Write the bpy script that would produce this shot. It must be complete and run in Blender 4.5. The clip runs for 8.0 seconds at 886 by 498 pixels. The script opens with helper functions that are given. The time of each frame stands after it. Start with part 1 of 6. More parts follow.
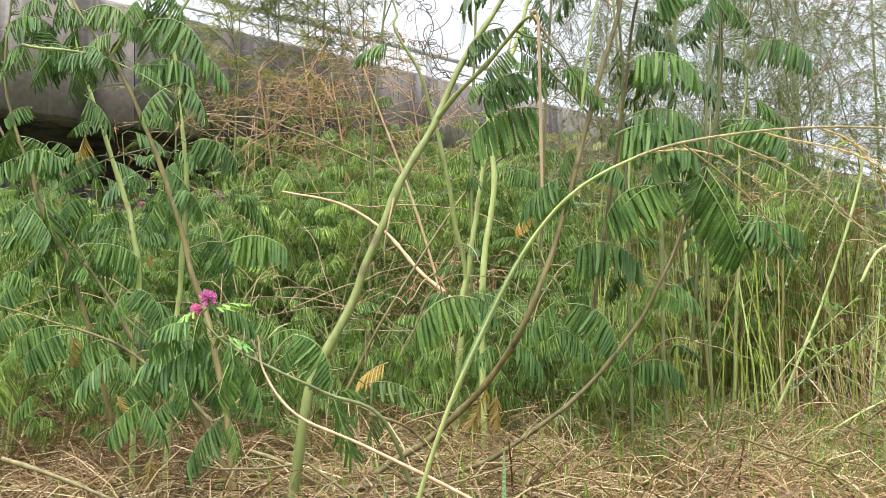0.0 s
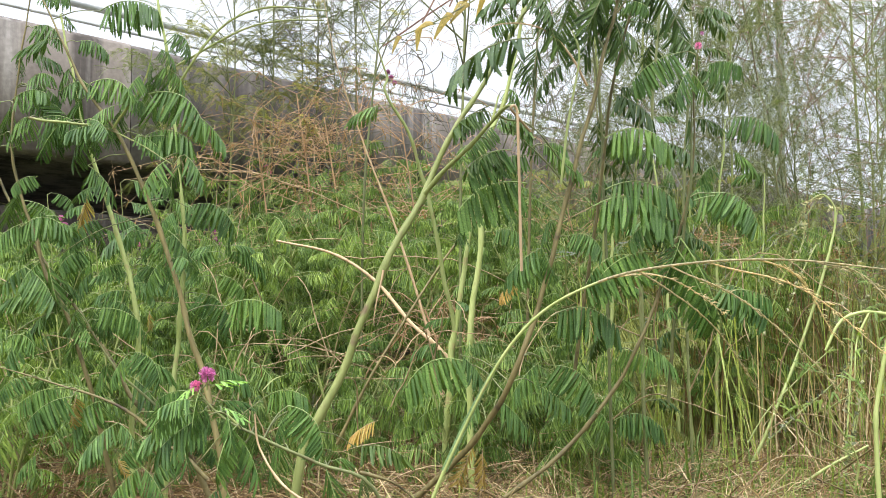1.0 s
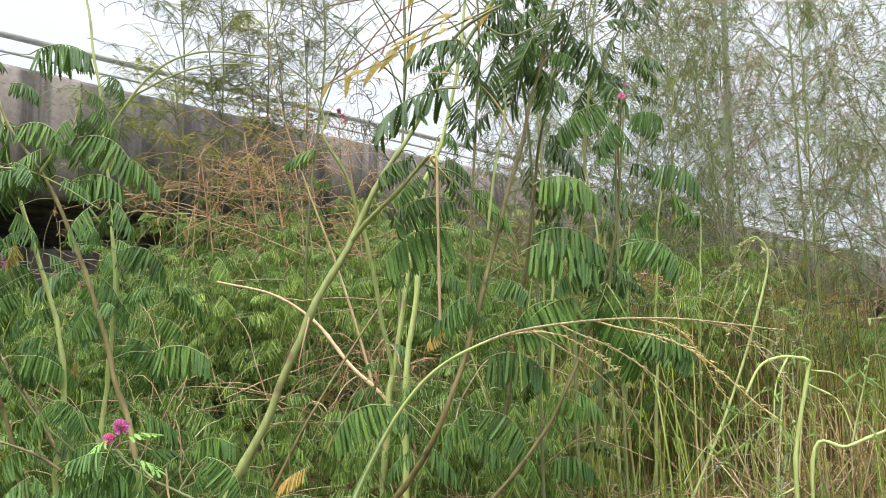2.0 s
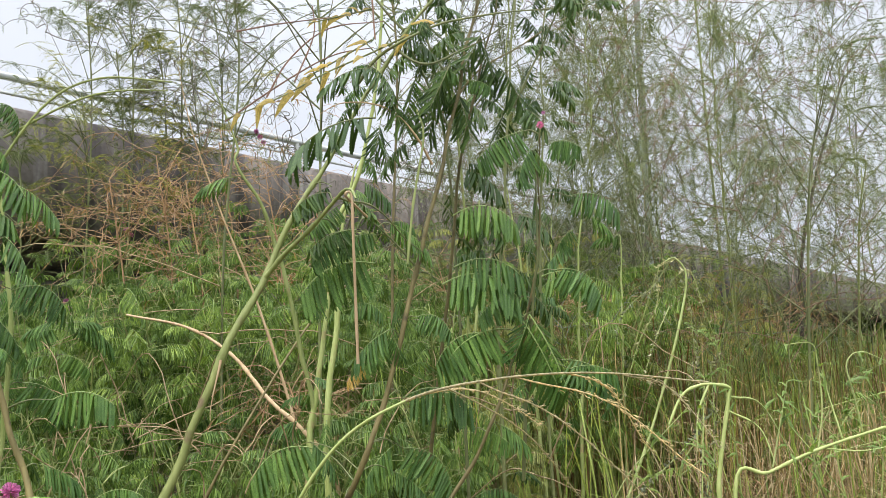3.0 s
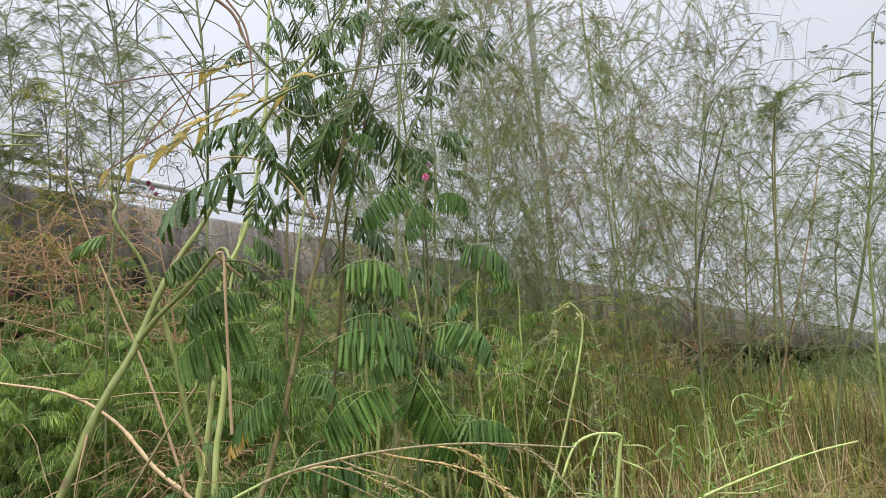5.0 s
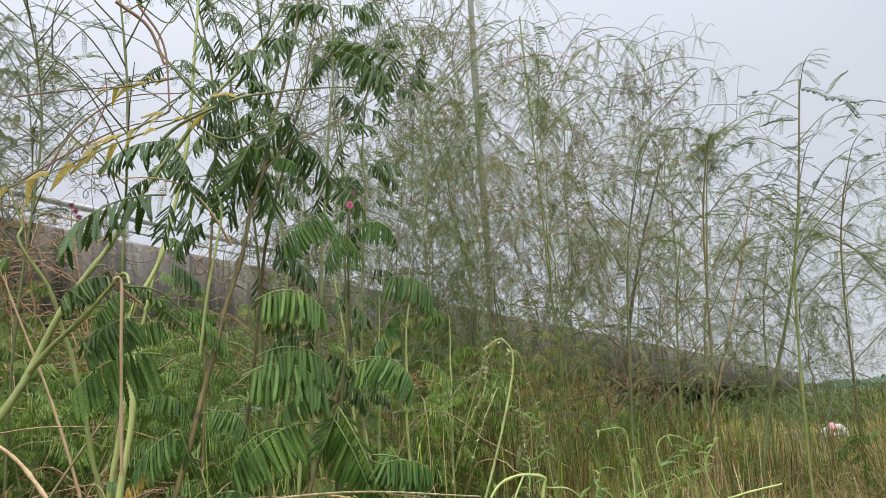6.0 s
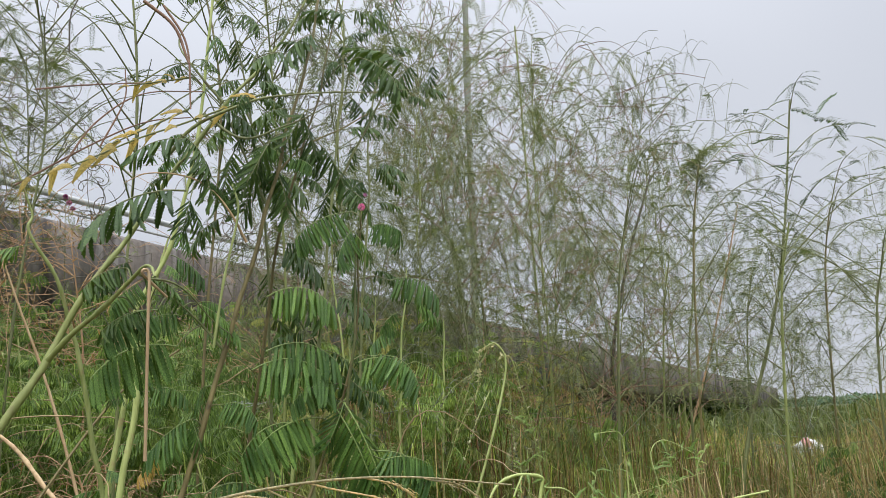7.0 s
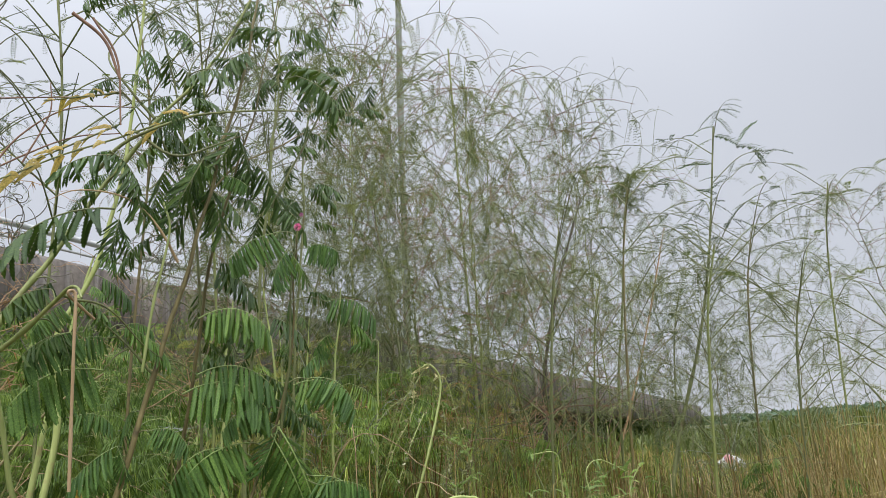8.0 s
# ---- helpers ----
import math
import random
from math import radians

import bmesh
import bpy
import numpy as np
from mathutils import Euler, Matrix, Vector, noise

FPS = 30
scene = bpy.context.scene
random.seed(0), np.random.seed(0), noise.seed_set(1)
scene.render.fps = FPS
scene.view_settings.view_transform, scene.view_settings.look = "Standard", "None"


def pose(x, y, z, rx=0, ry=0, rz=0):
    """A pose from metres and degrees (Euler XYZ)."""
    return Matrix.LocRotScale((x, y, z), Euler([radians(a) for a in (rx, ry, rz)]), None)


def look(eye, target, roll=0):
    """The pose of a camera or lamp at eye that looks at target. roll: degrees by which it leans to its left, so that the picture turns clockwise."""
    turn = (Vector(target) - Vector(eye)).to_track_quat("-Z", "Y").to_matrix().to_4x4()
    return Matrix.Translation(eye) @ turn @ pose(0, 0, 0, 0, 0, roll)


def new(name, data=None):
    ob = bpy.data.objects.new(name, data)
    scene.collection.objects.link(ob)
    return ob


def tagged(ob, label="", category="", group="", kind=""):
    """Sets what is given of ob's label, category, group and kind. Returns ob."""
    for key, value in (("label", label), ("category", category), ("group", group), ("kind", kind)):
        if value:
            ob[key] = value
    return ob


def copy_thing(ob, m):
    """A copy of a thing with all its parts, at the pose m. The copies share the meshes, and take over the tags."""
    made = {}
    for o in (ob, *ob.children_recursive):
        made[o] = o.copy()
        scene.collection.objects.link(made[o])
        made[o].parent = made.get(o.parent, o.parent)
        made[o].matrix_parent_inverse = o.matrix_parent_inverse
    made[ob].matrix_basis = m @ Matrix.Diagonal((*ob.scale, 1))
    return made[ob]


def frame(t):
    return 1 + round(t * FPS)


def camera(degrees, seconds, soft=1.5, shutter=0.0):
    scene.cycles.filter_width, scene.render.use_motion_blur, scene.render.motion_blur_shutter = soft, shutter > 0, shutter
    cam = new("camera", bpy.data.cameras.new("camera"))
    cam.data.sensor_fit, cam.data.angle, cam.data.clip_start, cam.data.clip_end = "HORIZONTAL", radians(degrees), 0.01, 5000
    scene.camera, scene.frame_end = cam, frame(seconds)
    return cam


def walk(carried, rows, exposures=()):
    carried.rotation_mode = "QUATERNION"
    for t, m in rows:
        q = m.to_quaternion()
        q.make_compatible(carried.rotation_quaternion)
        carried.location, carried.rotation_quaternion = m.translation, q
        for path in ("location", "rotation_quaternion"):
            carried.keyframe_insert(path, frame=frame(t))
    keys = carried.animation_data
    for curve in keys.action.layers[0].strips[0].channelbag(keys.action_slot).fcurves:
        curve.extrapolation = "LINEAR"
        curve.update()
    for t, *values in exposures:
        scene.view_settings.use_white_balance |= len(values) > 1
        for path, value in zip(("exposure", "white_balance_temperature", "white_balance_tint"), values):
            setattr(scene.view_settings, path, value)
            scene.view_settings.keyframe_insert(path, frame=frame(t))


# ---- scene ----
cam = camera(57.7, 8.0, soft=0.65)
PATH = [
    (0, (0.0, 0.0, 0.5), (0.0, 1.998, 0.599), -0.9),
    (0.5, (0.012, -0.055, 0.547), (-0.002, 1.944, 0.634), -1.5),
    (1, (0.016, -0.097, 0.606), (0.033, 1.898, 0.752), -1.0),
    (1.5, (0.067, -0.125, 0.62), (0.111, 1.864, 0.819), -0.9),
    (3, (0.117, -0.064, 0.682), (0.411, 1.898, 0.937), -3.0),
    (3.5, (0.146, -0.096, 0.705), (0.507, 1.852, 0.978), -4.4),
    (4, (0.165, -0.08, 0.71), (0.582, 1.853, 1.011), -5.9),
    (4.5, (0.165, -0.068, 0.706), (0.618, 1.855, 1.019), -5.9),
    (6, (0.237, 0.008, 0.71), (0.89, 1.852, 1.126), -5.0),
    (6.5, (0.241, 0.004, 0.714), (0.933, 1.835, 1.127), -4.6),
    (7, (0.162, -0.021, 0.701), (0.858, 1.805, 1.125), -3.3),
    (7.5, (0.162, 0.007, 0.696), (0.913, 1.808, 1.133), -3.1),
    (8, (0.151, -0.01, 0.704), (1.003, 1.739, 1.167), -4.2),
]
EXPOSURES = [(0.0, 0.82), (1.5, 0.70), (3.0, 0.43), (4.5, 0.26), (8.0, 0.01)]
walk(cam, [(t, look(eye, target, roll)) for t, eye, target, roll in PATH], EXPOSURES)

# ---- world, sun and exposure ----
world = bpy.data.worlds.new("overcast_sky")
scene.world = world
world.use_nodes = True
wn, wl = world.node_tree.nodes, world.node_tree.links
wn.clear()
w_sky = wn.new("ShaderNodeTexSky")
w_sky.sky_type, w_sky.sun_disc = "NISHITA", False
w_sky.sun_elevation, w_sky.sun_rotation = radians(58), radians(-35)
w_scale = wn.new("ShaderNodeVectorMath")
w_scale.operation = "SCALE"
w_scale.inputs["Scale"].default_value = 0.10
w_tc = wn.new("ShaderNodeTexCoord")
w_noise = wn.new("ShaderNodeTexNoise")
w_noise.inputs["Scale"].default_value = 1.6
w_noise.inputs["Detail"].default_value = 3.0
w_ramp = wn.new("ShaderNodeValToRGB")
w_ramp.color_ramp.elements[0].color = (0.71, 0.745, 0.835, 1)
w_ramp.color_ramp.elements[1].color = (0.82, 0.855, 0.94, 1)
w_ramp.color_ramp.elements[0].position, w_ramp.color_ramp.elements[1].position = 0.3, 0.7
w_mix = wn.new("ShaderNodeMix")
w_mix.data_type = "RGBA"
w_mix.inputs["Factor"].default_value = 0.93
w_bg, w_out = wn.new("ShaderNodeBackground"), wn.new("ShaderNodeOutputWorld")
w_bg.inputs["Strength"].default_value = 0.84
wl.new(w_sky.outputs["Color"], w_scale.inputs[0])
wl.new(w_tc.outputs["Generated"], w_noise.inputs["Vector"])
wl.new(w_noise.outputs["Fac"], w_ramp.inputs["Fac"])
wl.new(w_scale.outputs["Vector"], w_mix.inputs["A"])
wl.new(w_ramp.outputs["Color"], w_mix.inputs["B"])
# an overcast sky brightens towards the zenith
w_xyz = wn.new("ShaderNodeSeparateXYZ")
wl.new(w_tc.outputs["Generated"], w_xyz.inputs["Vector"])
w_pow = wn.new("ShaderNodeMath")
w_pow.operation = "POWER"
w_max = wn.new("ShaderNodeMath")
w_max.operation = "MAXIMUM"
w_max.inputs[1].default_value = 0.0
wl.new(w_xyz.outputs["Z"], w_max.inputs[0])
wl.new(w_max.outputs["Value"], w_pow.inputs[0])
w_pow.inputs[1].default_value = 4.5
w_gain = wn.new("ShaderNodeMath")
w_gain.operation = "MULTIPLY_ADD"
w_gain.inputs[1].default_value, w_gain.inputs[2].default_value = 5.8, 0.97
wl.new(w_pow.outputs["Value"], w_gain.inputs[0])
w_bright = wn.new("ShaderNodeVectorMath")
w_bright.operation = "SCALE"
wl.new(w_mix.outputs["Result"], w_bright.inputs[0])
wl.new(w_gain.outputs["Value"], w_bright.inputs["Scale"])
wl.new(w_bright.outputs["Vector"], w_bg.inputs["Color"])
wl.new(w_bg.outputs["Background"], w_out.inputs["Surface"])

sun_data = bpy.data.lights.new("sun", "SUN")
sun_data.energy, sun_data.angle, sun_data.color = 2.2, radians(30), (1.0, 0.97, 0.92)
sun = new("sun", sun_data)
sun.matrix_world = look((-6, -9, 18), (0, 3, 0))

GROUND = -0.10

# ---- materials ----


def material(name):
    m = bpy.data.materials.new(name)
    m.use_nodes = True
    nodes, links = m.node_tree.nodes, m.node_tree.links
    return m, nodes, links, nodes["Principled BSDF"]


def blend(nodes, links, fac, a, b, mode="MIX"):
    """A colour mix; fac, a and b are sockets or values."""
    n = nodes.new("ShaderNodeMix")
    n.data_type, n.blend_type = "RGBA", mode
    for key, value in (("Factor", fac), ("A", a), ("B", b)):
        sock = n.inputs[key] if key == "Factor" else [s for s in n.inputs if s.name == key and s.type == "RGBA"][0]
        if isinstance(value, bpy.types.NodeSocket):
            links.new(value, sock)
        elif key == "Factor":
            sock.default_value = value
        else:
            sock.default_value = (*value, 1)
    return [s for s in n.outputs if s.type == "RGBA"][0]


def noise_tex(nodes, links, scale, detail=4.0, stretch=None, space="Object"):
    tc = nodes.new("ShaderNodeTexCoord")
    n = nodes.new("ShaderNodeTexNoise")
    n.inputs["Scale"].default_value, n.inputs["Detail"].default_value = scale, detail
    if stretch:
        mp = nodes.new("ShaderNodeMapping")
        mp.inputs["Scale"].default_value = stretch
        links.new(tc.outputs[space], mp.inputs["Vector"])
        links.new(mp.outputs["Vector"], n.inputs["Vector"])
    else:
        links.new(tc.outputs[space], n.inputs["Vector"])
    return n.outputs["Fac"]


def ramp(nodes, links, fac, *stops):
    r = nodes.new("ShaderNodeValToRGB")
    r.color_ramp.elements[0].position, r.color_ramp.elements[0].color = stops[0][0], (*stops[0][1], 1)
    r.color_ramp.elements[1].position, r.color_ramp.elements[1].color = stops[-1][0], (*stops[-1][1], 1)
    for pos, col in stops[1:-1]:
        r.color_ramp.elements.new(pos).color = (*col, 1)
    links.new(fac, r.inputs["Fac"])
    return r.outputs["Color"]


def bump(nodes, links, height, bsdf, strength=0.4, distance=0.01):
    b = nodes.new("ShaderNodeBump")
    b.inputs["Strength"].default_value, b.inputs["Distance"].default_value = strength, distance
    links.new(height, b.inputs["Height"])
    links.new(b.outputs["Normal"], bsdf.inputs["Normal"])


def leaf_material(name, dark, mid, light, through_amount=0.35, rough=0.5, patch=2.5, grain=320.0, passed=(1.35, 1.3, 0.6)):
    """Thin leaf: colour varies by leaflet, by leaf and by patch; light passes through it."""
    m, nodes, links, bsdf = material(name)
    geo, info = nodes.new("ShaderNodeNewGeometry"), nodes.new("ShaderNodeObjectInfo")
    base = ramp(nodes, links, geo.outputs["Random Per Island"], (0.0, dark), (0.55, mid), (1.0, light))
    area = ramp(nodes, links, noise_tex(nodes, links, patch, 3.0), (0.3, dark), (0.7, light))
    col = blend(nodes, links, 0.45, base, area)
    own = ramp(nodes, links, info.outputs["Random"], (0.0, (0.70, 0.74, 0.72)), (0.5, (0.96, 0.97, 0.94)), (1.0, (1.25, 1.17, 1.02)))
    col = blend(nodes, links, 1.0, col, own, "MULTIPLY")
    fine = noise_tex(nodes, links, grain, 2.0, None, "Object")
    speck = ramp(nodes, links, fine, (0.36, (0.66, 0.70, 0.68)), (0.64, (1.36, 1.30, 1.25)))
    col = blend(nodes, links, 1.0, col, speck, "MULTIPLY")
    links.new(col, bsdf.inputs["Base Color"])
    bsdf.inputs["Roughness"].default_value = rough
    bsdf.inputs["Specular IOR Level"].default_value = 0.28
    tr = nodes.new("ShaderNodeBsdfTranslucent")
    warm = blend(nodes, links, 1.0, col, passed, "MULTIPLY")
    links.new(warm, tr.inputs["Color"])
    mix = nodes.new("ShaderNodeMixShader")
    mix.inputs["Fac"].default_value = through_amount
    links.new(bsdf.outputs["BSDF"], mix.inputs[1])
    links.new(tr.outputs["BSDF"], mix.inputs[2])
    links.new(mix.outputs["Shader"], nodes["Material Output"].inputs["Surface"])
    return m


def stem_material(name, a, b, spot, rough=0.6):
    """Stem or twig: long streaks, darker scars, fine bark relief."""
    m, nodes, links, bsdf = material(name)
    info = nodes.new("ShaderNodeObjectInfo")
    streak = noise_tex(nodes, links, 60.0, 4.0, (1, 1, 0.12))
    col = ramp(nodes, links, streak, (0.3, a), (0.7, b))
    scars = ramp(nodes, links, noise_tex(nodes, links, 22.0, 3.0), (0.58, (0, 0, 0)), (0.72, (1, 1, 1)))
    col = blend(nodes, links, scars, col, spot)
    own = ramp(nodes, links, info.outputs["Random"], (0.0, (0.8, 0.8, 0.8)), (1.0, (1.15, 1.15, 1.1)))
    col = blend(nodes, links, 1.0, col, own, "MULTIPLY")
    links.new(col, bsdf.inputs["Base Color"])
    bsdf.inputs["Roughness"].default_value = rough
    bump(nodes, links, streak, bsdf, 0.5, 0.002)
    return m


LEAF = leaf_material("mimosa_leaf", (0.024, 0.064, 0.013), (0.045, 0.109, 0.022), (0.140, 0.252, 0.060), 0.20, 0.5, 2.5, 75.0)
LEAF_DARK = leaf_material("mimosa_leaf_dark", (0.029, 0.061, 0.016), (0.046, 0.092, 0.023), (0.100, 0.164, 0.043), 0.24, 0.5, 2.5, 75.0)
LEAF_YOUNG = leaf_material("young_leaf", (0.16, 0.36, 0.08), (0.24, 0.46, 0.12), (0.34, 0.56, 0.18), 0.45)
LEAF_MID = leaf_material("undergrowth_leaf", (0.034, 0.078, 0.014), (0.104, 0.202, 0.038), (0.315, 0.430, 0.110), 0.28, 0.5, 2.5, 40.0)
LEAF_FINE = leaf_material("fine_leaf", (0.040, 0.064, 0.028), (0.106, 0.148, 0.066), (0.255, 0.300, 0.145), 0.34)
FIELD_GRASS = leaf_material("field_grass", (0.055, 0.085, 0.025), (0.130, 0.175, 0.052), (0.275, 0.305, 0.11), 0.3)
LEAF_RUSSET = leaf_material("russet_leaf", (0.11, 0.060, 0.028), (0.27, 0.155, 0.072), (0.48, 0.32, 0.16), 0.3)
# far trees: aerial haze is mixed into this pale bluish leaf colour
LEAF_HAZED = leaf_material("hazed_distant_leaf", (0.10, 0.16, 0.12), (0.15, 0.22, 0.16), (0.21, 0.29, 0.20), 0.3, 0.8, 0.05)
LEAF_YELLOW = leaf_material("yellowed_leaf", (0.33, 0.19, 0.065), (0.43, 0.32, 0.10), (0.50, 0.43, 0.17), 0.4)
LEAF_WEED = leaf_material("weed_leaf", (0.10, 0.17, 0.035), (0.18, 0.28, 0.07), (0.30, 0.38, 0.13), 0.4)
LEAF_SOFT = leaf_material("pale_fine_leaf", (0.135, 0.155, 0.042), (0.280, 0.300, 0.090), (0.47, 0.48, 0.18), 0.35)
GRASS = leaf_material("grass_blade", (0.105, 0.175, 0.032), (0.24, 0.345, 0.078), (0.52, 0.59, 0.21), 0.4)
DRY_OLIVE = leaf_material("dry_olive_stem", (0.15, 0.105, 0.042), (0.37, 0.270, 0.120), (0.62, 0.50, 0.27), 0.25, 0.7)
STRAW = leaf_material("dry_straw", (0.24, 0.14, 0.07), (0.52, 0.37, 0.20), (0.80, 0.66, 0.44), 0.2, 0.7)
LITTER = leaf_material("dry_litter", (0.050, 0.024, 0.012), (0.22, 0.110, 0.054), (0.60, 0.40, 0.23), 0.15, 0.75)
SEED = leaf_material("grass_head", (0.36, 0.28, 0.15), (0.50, 0.41, 0.25), (0.64, 0.56, 0.40), 0.35, 0.6)
BUD = leaf_material("withered_bud", (0.05, 0.06, 0.03), (0.26, 0.29, 0.17), (0.62, 0.62, 0.48), 0.3, 0.7)
SEDGE = leaf_material("bluish_blade", (0.16, 0.26, 0.15), (0.22, 0.34, 0.19), (0.30, 0.42, 0.25), 0.3)
PETAL = leaf_material("pink_filament", (0.50, 0.09, 0.32), (0.66, 0.19, 0.46), (0.78, 0.40, 0.62), 0.40, 0.6, 2.5, 320.0, (1.0, 1.0, 1.0))
STEM_GREEN = stem_material("green_stem", (0.180, 0.215, 0.055), (0.31, 0.345, 0.115), (0.17, 0.125, 0.06))
STEM_PALE = stem_material("pale_stem", (0.25, 0.305, 0.085), (0.41, 0.46, 0.180), (0.34, 0.28, 0.13))
STEM_BROWN = stem_material("brown_stem", (0.110, 0.090, 0.034), (0.225, 0.185, 0.074), (0.065, 0.048, 0.024))
STEM_OLIVE = stem_material("olive_twig", (0.105, 0.120, 0.045), (0.20, 0.22, 0.085), (0.11, 0.08, 0.04))
STEM_RED = stem_material("reddish_twig", (0.17, 0.090, 0.060), (0.29, 0.165, 0.110), (0.11, 0.06, 0.045))
STEM_RUST = stem_material("rusty_twig", (0.32, 0.185, 0.095), (0.54, 0.345, 0.185), (0.20, 0.11, 0.06))
STEM_TAN = stem_material("tan_dry_stem", (0.38, 0.25, 0.13), (0.55, 0.40, 0.24), (0.28, 0.16, 0.08), 0.75)
STEM_RACHIS = stem_material("leaf_stalk", (0.150, 0.220, 0.055), (0.255, 0.335, 0.110), (0.18, 0.19, 0.07))
STEM_VINE = stem_material("vine_stem", (0.10, 0.088, 0.065), (0.19, 0.165, 0.125), (0.06, 0.05, 0.04))
STEM_DARK = stem_material("dark_stem", (0.035, 0.028, 0.020), (0.085, 0.065, 0.045), (0.02, 0.018, 0.015))
STEM_DEAD = stem_material("dead_twig", (0.24, 0.165, 0.085), (0.40, 0.295, 0.165), (0.16, 0.10, 0.055), 0.75)
STEM_GREY = stem_material("grey_stem", (0.22, 0.24, 0.20), (0.34, 0.36, 0.31), (0.15, 0.16, 0.12))


def concrete_material():
    m, nodes, links, bsdf = material("weathered_concrete")
    big = noise_tex(nodes, links, 0.7, 5.0)
    grain = noise_tex(nodes, links, 28.0, 6.0)
    streaks = noise_tex(nodes, links, 4.5, 5.0, (1.0, 1.0, 0.07))
    fine = noise_tex(nodes, links, 9.0, 4.0, (1.0, 1.0, 0.08))
    col = ramp(nodes, links, big, (0.3, (0.135, 0.112, 0.096)), (0.7, (0.30, 0.262, 0.232)))
    dark = ramp(nodes, links, streaks, (0.44, (0, 0, 0)), (0.58, (0.9, 0.9, 0.9)))
    col = blend(nodes, links, dark, col, (0.055, 0.046, 0.041))
    pale = ramp(nodes, links, fine, (0.56, (0, 0, 0)), (0.74, (0.75, 0.75, 0.75)))
    col = blend(nodes, links, pale, col, (0.34, 0.315, 0.29))
    speck = ramp(nodes, links, grain, (0.35, (0.82, 0.82, 0.82)), (0.7, (1.12, 1.12, 1.12)))
    col = blend(nodes, links, 1.0, col, speck, "MULTIPLY")
    links.new(col, bsdf.inputs["Base Color"])
    bsdf.inputs["Roughness"].default_value = 0.9
    bump(nodes, links, grain, bsdf, 0.35, 0.01)
    return m


def ground_material():
    m, nodes, links, bsdf = material("soil_and_grass")
    fine, mid, big = noise_tex(nodes, links, 30.0, 6.0), noise_tex(nodes, links, 1.3, 5.0), noise_tex(nodes, links, 0.12, 4.0)
    soil = ramp(nodes, links, fine, (0.3, (0.030, 0.019, 0.012)), (0.55, (0.075, 0.048, 0.030)), (0.75, (0.16, 0.11, 0.07)))
    turf = ramp(nodes, links, fine, (0.3, (0.070, 0.086, 0.028)), (0.7, (0.155, 0.170, 0.062)))
    mask = ramp(nodes, links, mid, (0.42, (0, 0, 0)), (0.58, (1, 1, 1)))
    col = blend(nodes, links, mask, soil, turf)
    far = ramp(nodes, links, big, (0.35, (0, 0, 0)), (0.6, (0.7, 0.7, 0.7)))
    col = blend(nodes, links, far, col, turf)
    links.new(col, bsdf.inputs["Base Color"])
    bsdf.inputs["Roughness"].default_value = 0.95
    bump(nodes, links, fine, bsdf, 0.6, 0.02)
    return m


def metal_material():
    m, nodes, links, bsdf = material("galvanised_pipe")
    n = noise_tex(nodes, links, 12.0, 5.0)
    links.new(ramp(nodes, links, n, (0.3, (0.38, 0.39, 0.39)), (0.7, (0.58, 0.59, 0.58))), bsdf.inputs["Base Color"])
    bsdf.inputs["Roughness"].default_value, bsdf.inputs["Metallic"].default_value = 0.6, 0.1
    return m


def plain_material(name, a, b, rough, scale):
    m, nodes, links, bsdf = material(name)
    n = noise_tex(nodes, links, scale, 4.0)
    links.new(ramp(nodes, links, n, (0.3, a), (0.7, b)), bsdf.inputs["Base Color"])
    bsdf.inputs["Roughness"].default_value = rough
    bump(nodes, links, n, bsdf, 0.3, 0.01)
    return m


CONCRETE, SOIL, PIPE = concrete_material(), ground_material(), metal_material()
PALE_DIRT = plain_material("pale_packed_dirt", (0.24, 0.21, 0.18), (0.36, 0.32, 0.28), 0.95, 5.0)
PLASTIC_WHITE = plain_material("white_plastic", (0.50, 0.50, 0.49), (0.62, 0.62, 0.61), 0.4, 8.0)
PLASTIC_PINK = plain_material("pink_plastic", (0.65, 0.28, 0.30), (0.72, 0.36, 0.36), 0.4, 8.0)

# ---- mesh tools ----
rng = np.random.default_rng(11)


def unit(v):
    v = np.asarray(v, float)
    return v / max(np.linalg.norm(v), 1e-9)


class Buffer:
    """Quads gathered into one mesh, with a material slot for each piece."""

    def __init__(self):
        self.verts, self.faces, self.slots, self.count = [], [], [], 0

    def add(self, v, f, slot=0):
        self.verts.append(v)
        self.faces.append(f + self.count)
        self.slots.append(np.full(len(f), slot))
        self.count += len(v)

    def arrays(self):
        return np.concatenate(self.verts), np.concatenate(self.faces), np.concatenate(self.slots)

    def mesh(self, name, *mats, smooth=False):
        v, f, s = self.arrays()
        me = bpy.data.meshes.new(name)
        me.vertices.add(len(v))
        me.vertices.foreach_set("co", np.ascontiguousarray(v, dtype=np.float32).ravel())
        me.loops.add(4 * len(f))
        me.loops.foreach_set("vertex_index", np.ascontiguousarray(f, dtype=np.int32).ravel())
        me.polygons.add(len(f))
        me.polygons.foreach_set("loop_start", np.arange(0, 4 * len(f), 4, dtype=np.int32))
        me.polygons.foreach_set("material_index", s.astype(np.int32))
        if smooth:
            me.polygons.foreach_set("use_smooth", np.ones(len(f), dtype=bool))
        for mat in mats:
            me.materials.append(mat)
        me.update(calc_edges=True)
        return me


